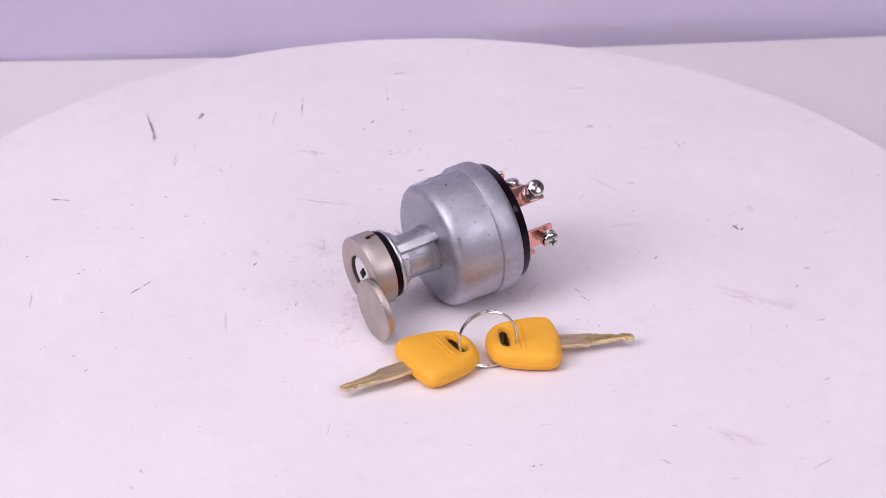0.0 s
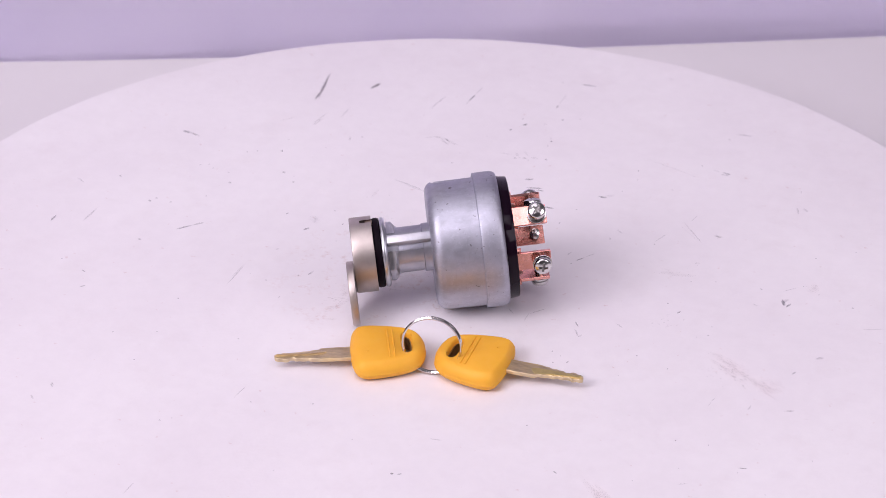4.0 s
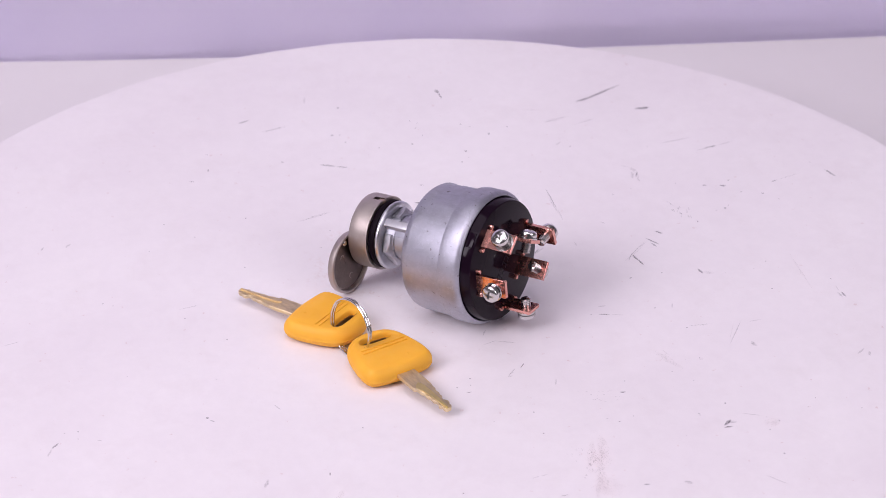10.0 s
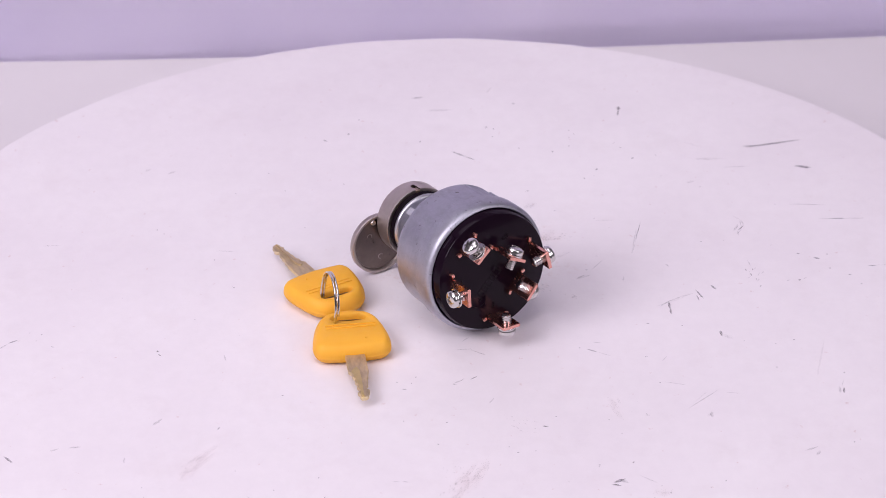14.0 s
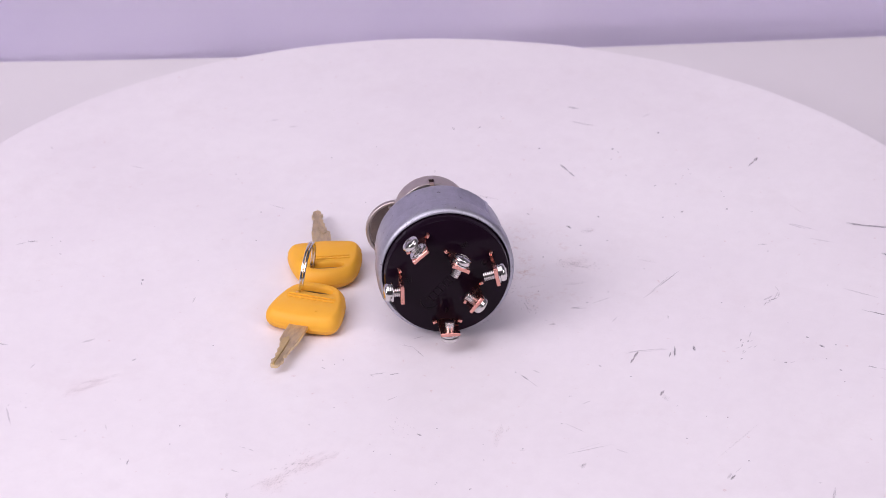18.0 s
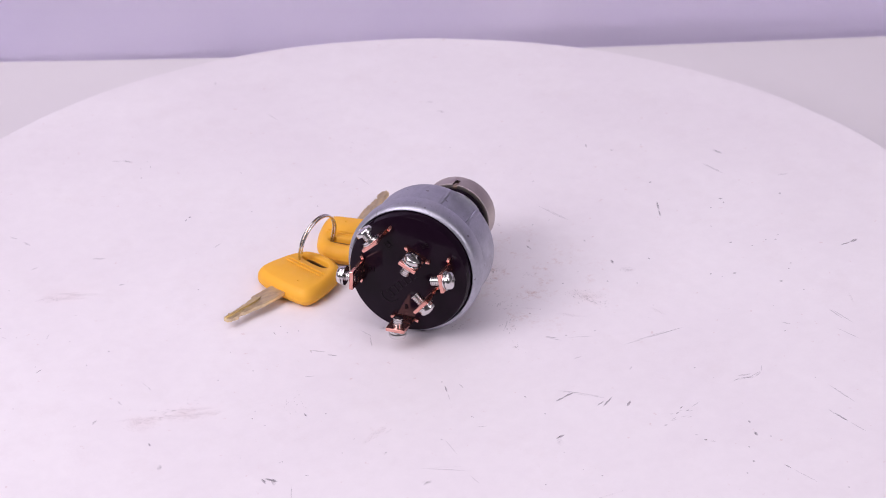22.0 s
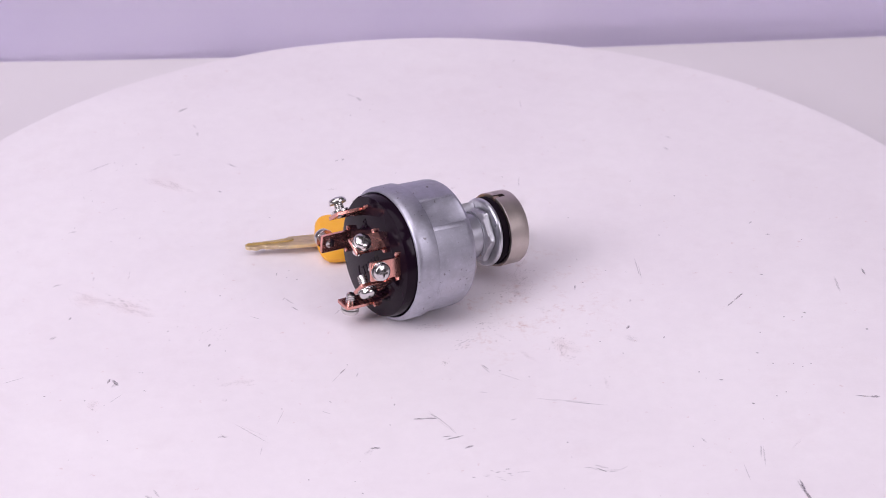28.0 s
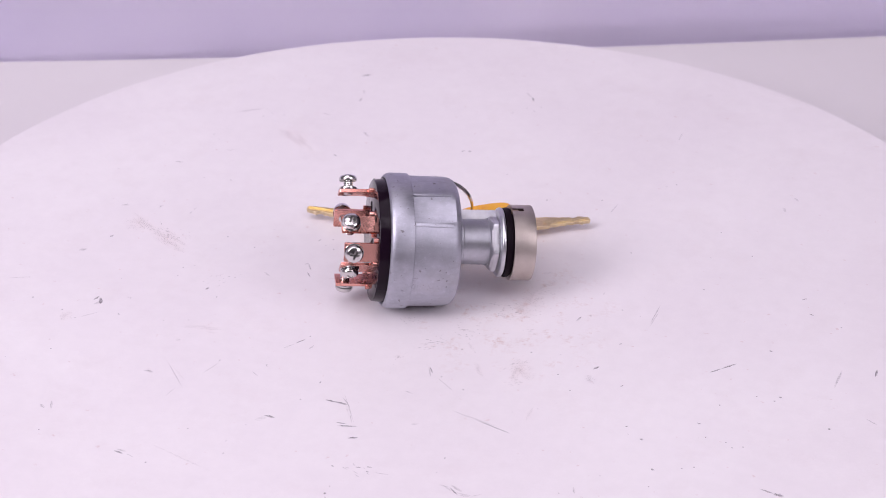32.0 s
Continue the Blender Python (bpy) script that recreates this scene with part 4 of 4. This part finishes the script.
scuff(113.0, -59.6, 113.4, -59.6, 0.38, SCUFF)
scuff(129.9, -51.4, 133.1, -50.4, 0.48, SCUFF)
scuff(130.7, -53.8, 131.2, -53.8, 0.48, SCUFF)
scuff(142.6, -61.2, 142.9, -61.2, 0.38, SCUFF)
scuff(115.8, -68.2, 118.8, -65.9, 0.38, SCUFF_PALE)
scuff(125.5, -73.4, 126.0, -73.4, 0.48, SCUFF)
scuff(126.6, -81.9, 126.9, -81.9, 0.38, SCUFF)
scuff(128.6, -74.7, 129.5, -77.3, 0.38, SCUFF_PALE)
scuff(117.8, -96.8, 118.4, -96.8, 0.58, SCUFF)
scuff(110.7, -101.1, 111.1, -101.1, 0.38, SCUFF)
scuff(115.7, -100.2, 116.1, -100.2, 0.38, SCUFF)
scuff(120.0, -103.3, 129.0, -95.8, 0.77, SCUFF_PALE)
scuff(109.4, -19.8, 109.2, -22.7, 0.38, SCUFF_PALE)
scuff(133.7, -86.3, 134.1, -86.3, 0.38, SCUFF_PALE)
scuff(150.1, -37.5, 150.5, -37.5, 0.38, SCUFF)
scuff(97.6, -83.8, 108.0, -89.6, 5.00, SMUDGE)
scuff(92.4, -81.3, 103.0, -85.4, 2.69, SMUDGE)
scuff(-114.0, 138.7, -107.5, 114.4, 1.15, SCUFF)
scuff(-92.8, 132.1, -91.3, 138.7, 2.12, SCUFF)
scuff(96.3, 8.8, 111.7, 3.1, 4.23, SMUDGE)
scuff(113.3, -0.7, 124.8, -4.4, 3.85, SMUDGE)
scuff(-38.9, -147.7, -39.1, -140.6, 0.38, SCUFF_PALE)
scuff(24.5, -143.5, 24.9, -143.0, 0.77, SCUFF_PALE)
scuff(28.1, -138.1, 29.0, -136.5, 0.77, SCUFF_PALE)
scuff(25.1, 4.7, 28.4, 1.9, 0.58, SCUFF_PALE)
scuff(33.5, -1.4, 32.8, 5.6, 0.38, SCUFF_PALE)
scuff(53.3, -15.8, 53.6, -15.4, 0.48, SCUFF)
scuff(75.6, -18.6, 75.9, -18.3, 0.38, SCUFF)
scuff(110.6, 33.2, 110.8, 33.5, 0.38, SCUFF)
scuff(121.7, -19.2, 122.0, -16.0, 0.77, SCUFF_PALE)
scuff(132.9, -14.6, 136.1, -12.7, 0.96, SCUFF_PALE)
scuff(109.2, -19.4, 109.7, -16.9, 0.58, SCUFF_PALE)
scuff(103.3, 4.6, 116.2, 0.0, 7.69, SMUDGE)
scuff(117.3, -3.5, 129.8, -3.0, 9.62, SMUDGE)
scuff(-50.4, -24.1, -50.5, -22.3, 0.58, SCUFF_PALE)
scuff(54.4, 128.7, 58.2, 127.7, 0.38, SCUFF_PALE)
scuff(52.6, 159.0, 59.8, 160.6, 1.15, SCUFF_PALE)
scuff(12.2, 192.3, 14.6, 191.7, 0.77, SCUFF_PALE)
scuff(61.8, 48.7, 76.9, 53.0, 3.46, SMUDGE)
scuff(106.5, -89.0, 90.8, -77.8, 2.31, SMUDGE)
scuff(116.1, -5.2, 98.0, 5.6, 2.69, SMUDGE)
scuff(31.8, 108.8, 31.6, 109.2, 0.48, SCUFF)
scuff(52.8, 153.2, 51.6, 154.8, 0.58, SCUFF_PALE)
scuff(-39.7, -182.7, -38.2, -180.3, 0.77, SCUFF_PALE)
scuff(-9.4, -78.1, -9.6, -77.5, 0.58, SMUDGE)
scuff(142.0, -15.5, 139.6, -16.5, 0.77, SMUDGE)
scuff(135.6, -13.8, 132.7, -13.7, 1.15, SMUDGE)
scuff(130.5, -10.6, 115.3, -1.6, 1.92, SMUDGE)
scuff(117.3, -1.6, 102.0, 6.7, 1.73, SMUDGE)
scuff(-108.5, 114.1, -109.6, 120.9, 0.96, SCUFF)
scuff(-63.8, 126.2, -62.6, 140.8, 0.77, SCUFF_PALE)
scuff(-54.2, 53.0, -54.8, 53.3, 0.58, SCUFF_PALE)
scuff(-47.3, 57.9, -47.8, 58.1, 0.58, SCUFF_PALE)
scuff(-27.3, 51.9, -27.9, 52.1, 0.58, SCUFF)
scuff(-17.4, 49.1, -25.6, 54.6, 0.38, SCUFF_PALE)
scuff(-41.0, 31.5, -41.8, 41.6, 1.54, SMUDGE)
scuff(-17.6, 24.2, -22.8, 29.4, 1.92, SMUDGE)
scuff(-24.7, 34.8, -31.5, 43.3, 2.31, SMUDGE)
scuff(119.6, -103.0, 118.8, -102.7, 0.77, SCUFF_PALE)
scuff(101.9, -90.3, 86.6, -76.8, 3.08, SMUDGE)
scuff(-155.2, 17.1, -160.0, 19.4, 0.67, SCUFF_PALE)
scuff(-66.8, -14.0, -67.4, -13.7, 0.58, SCUFF_PALE)



def grit_patch(x, y, reach_x, reach_y, turn, count, material=RUST):
    """Crumbs of rust and dirt scattered about one spot of the platter."""
    bm = bmesh.new()
    for i in range(count):
        cx, cy = random.gauss(0, reach_x * 0.5), random.gauss(0, reach_y * 0.5)
        size, far, lean = random.uniform(0.08, 0.30), random.uniform(1.0, 3.6), random.uniform(-0.5, 0.5)
        outline = []
        for k in range(7):
            a = 2 * math.pi * k / 7
            px, py = size * far * math.cos(a) * random.uniform(0.7, 1.2), size * math.sin(a) * random.uniform(0.6, 1.2)
            outline.append((cx + px * math.cos(lean) - py * math.sin(lean), cy + px * math.sin(lean) + py * math.cos(lean)))
        rings = slab(bm, outline, [(0.0, -0.03), (0.0, 0.03)])
        bm.faces.new(rings[-1])
    ob = part("grit_patch", bm, material, turntable, "fine brown crumbs of dirt")
    ob.matrix_local = pose(x * MM, y * MM, 0, 0, 0, turn)
    return ob


grit_patch(-30.8, -16.1, 5, 2.5, 20, 26)
grit_patch(-39.0, 32.0, 6, 4, 60, 34)
grit_patch(-24.0, 0.0, 15, 8, 20, 70)
grit_patch(-16.0, 18.0, 12, 7, 30, 46)
grit_patch(-7.3, 29.7, 9, 5, 40, 26)
grit_patch(4.0, 18.3, 7, 4, 0, 26)
grit_patch(-36.0, 10.0, 4, 3, 0, 14)
grit_patch(-41.5, 41.7, 4, 3, 30, 16)
grit_patch(-40.1, 37.6, 7, 1.5, 100, 22)
grit_patch(-1.0, 42.0, 6, 3, 80, 16)
grit_patch(112.0, -1.7, 16, 6, -15, 60)
grit_patch(79.0, 20.0, 9, 6, 40, 26)
for x0, y0, x1, y1 in ((-10.9, 104.6, -12.6, 105.8), (-8.5, 107.7, -11.0, 108.6), (-14.8, 105.4, -16.2, 106.1), (-12.5, 108.3, -15.2, 109.4),
                       (-17.0, 107.7, -18.6, 108.4), (-14.0, 109.9, -16.0, 110.8), (-42.1, 104.5, -46.0, 106.6), (-46.5, 106.7, -52.6, 106.5),
                       (7.7, 69.5, -2.3, 84.1), (107.4, 55.8, 112.0, 61.5), (140.6, 44.4, 148.3, 48.4)):
    scuff(x0, y0, x1, y1, 0.42, SCUFF_PALE)

# ---- movement of the turntable and all that lies on it ----
DRIFT_X = (-2.47, -2.0, -1.7, -1.46, -1.09, -0.58, -0.33, -0.67, -0.8, -0.51, 0.0, 1.31, 3.08, 4.34, 4.63, 3.76, 2.23,
           0.93, 0.23, -0.45, -1.26, -1.81, -1.85, -1.55, -1.12, -0.86, -0.69, -0.53, -0.45, -0.22, 0.55, 1.53, 1.97)
DRIFT_Y = (-0.1, -0.15, -0.25, -0.4, -0.44, -0.38, -0.26, -0.2, -0.19, -0.07, 0.05, 0.1, 0.16, 0.32, 0.49, 0.66, 0.88)


def motions():
    spin = [(t, pose(DRIFT_X[t] * MM, (DRIFT_Y[t // 2] + DRIFT_Y[(t + 1) // 2]) / 2 * MM, 0, 0, 0, -0.05 - 6.328 * t)) for t in range(33)]
    for thing in (turntable, switch, key_a, key_b, ring):
        rest = thing.matrix_world.copy() if thing.parent is None else thing.matrix_basis.copy()
        walk(thing, [(t, m @ rest) for t, m in spin])


bpy.context.view_layer.update()
motions()
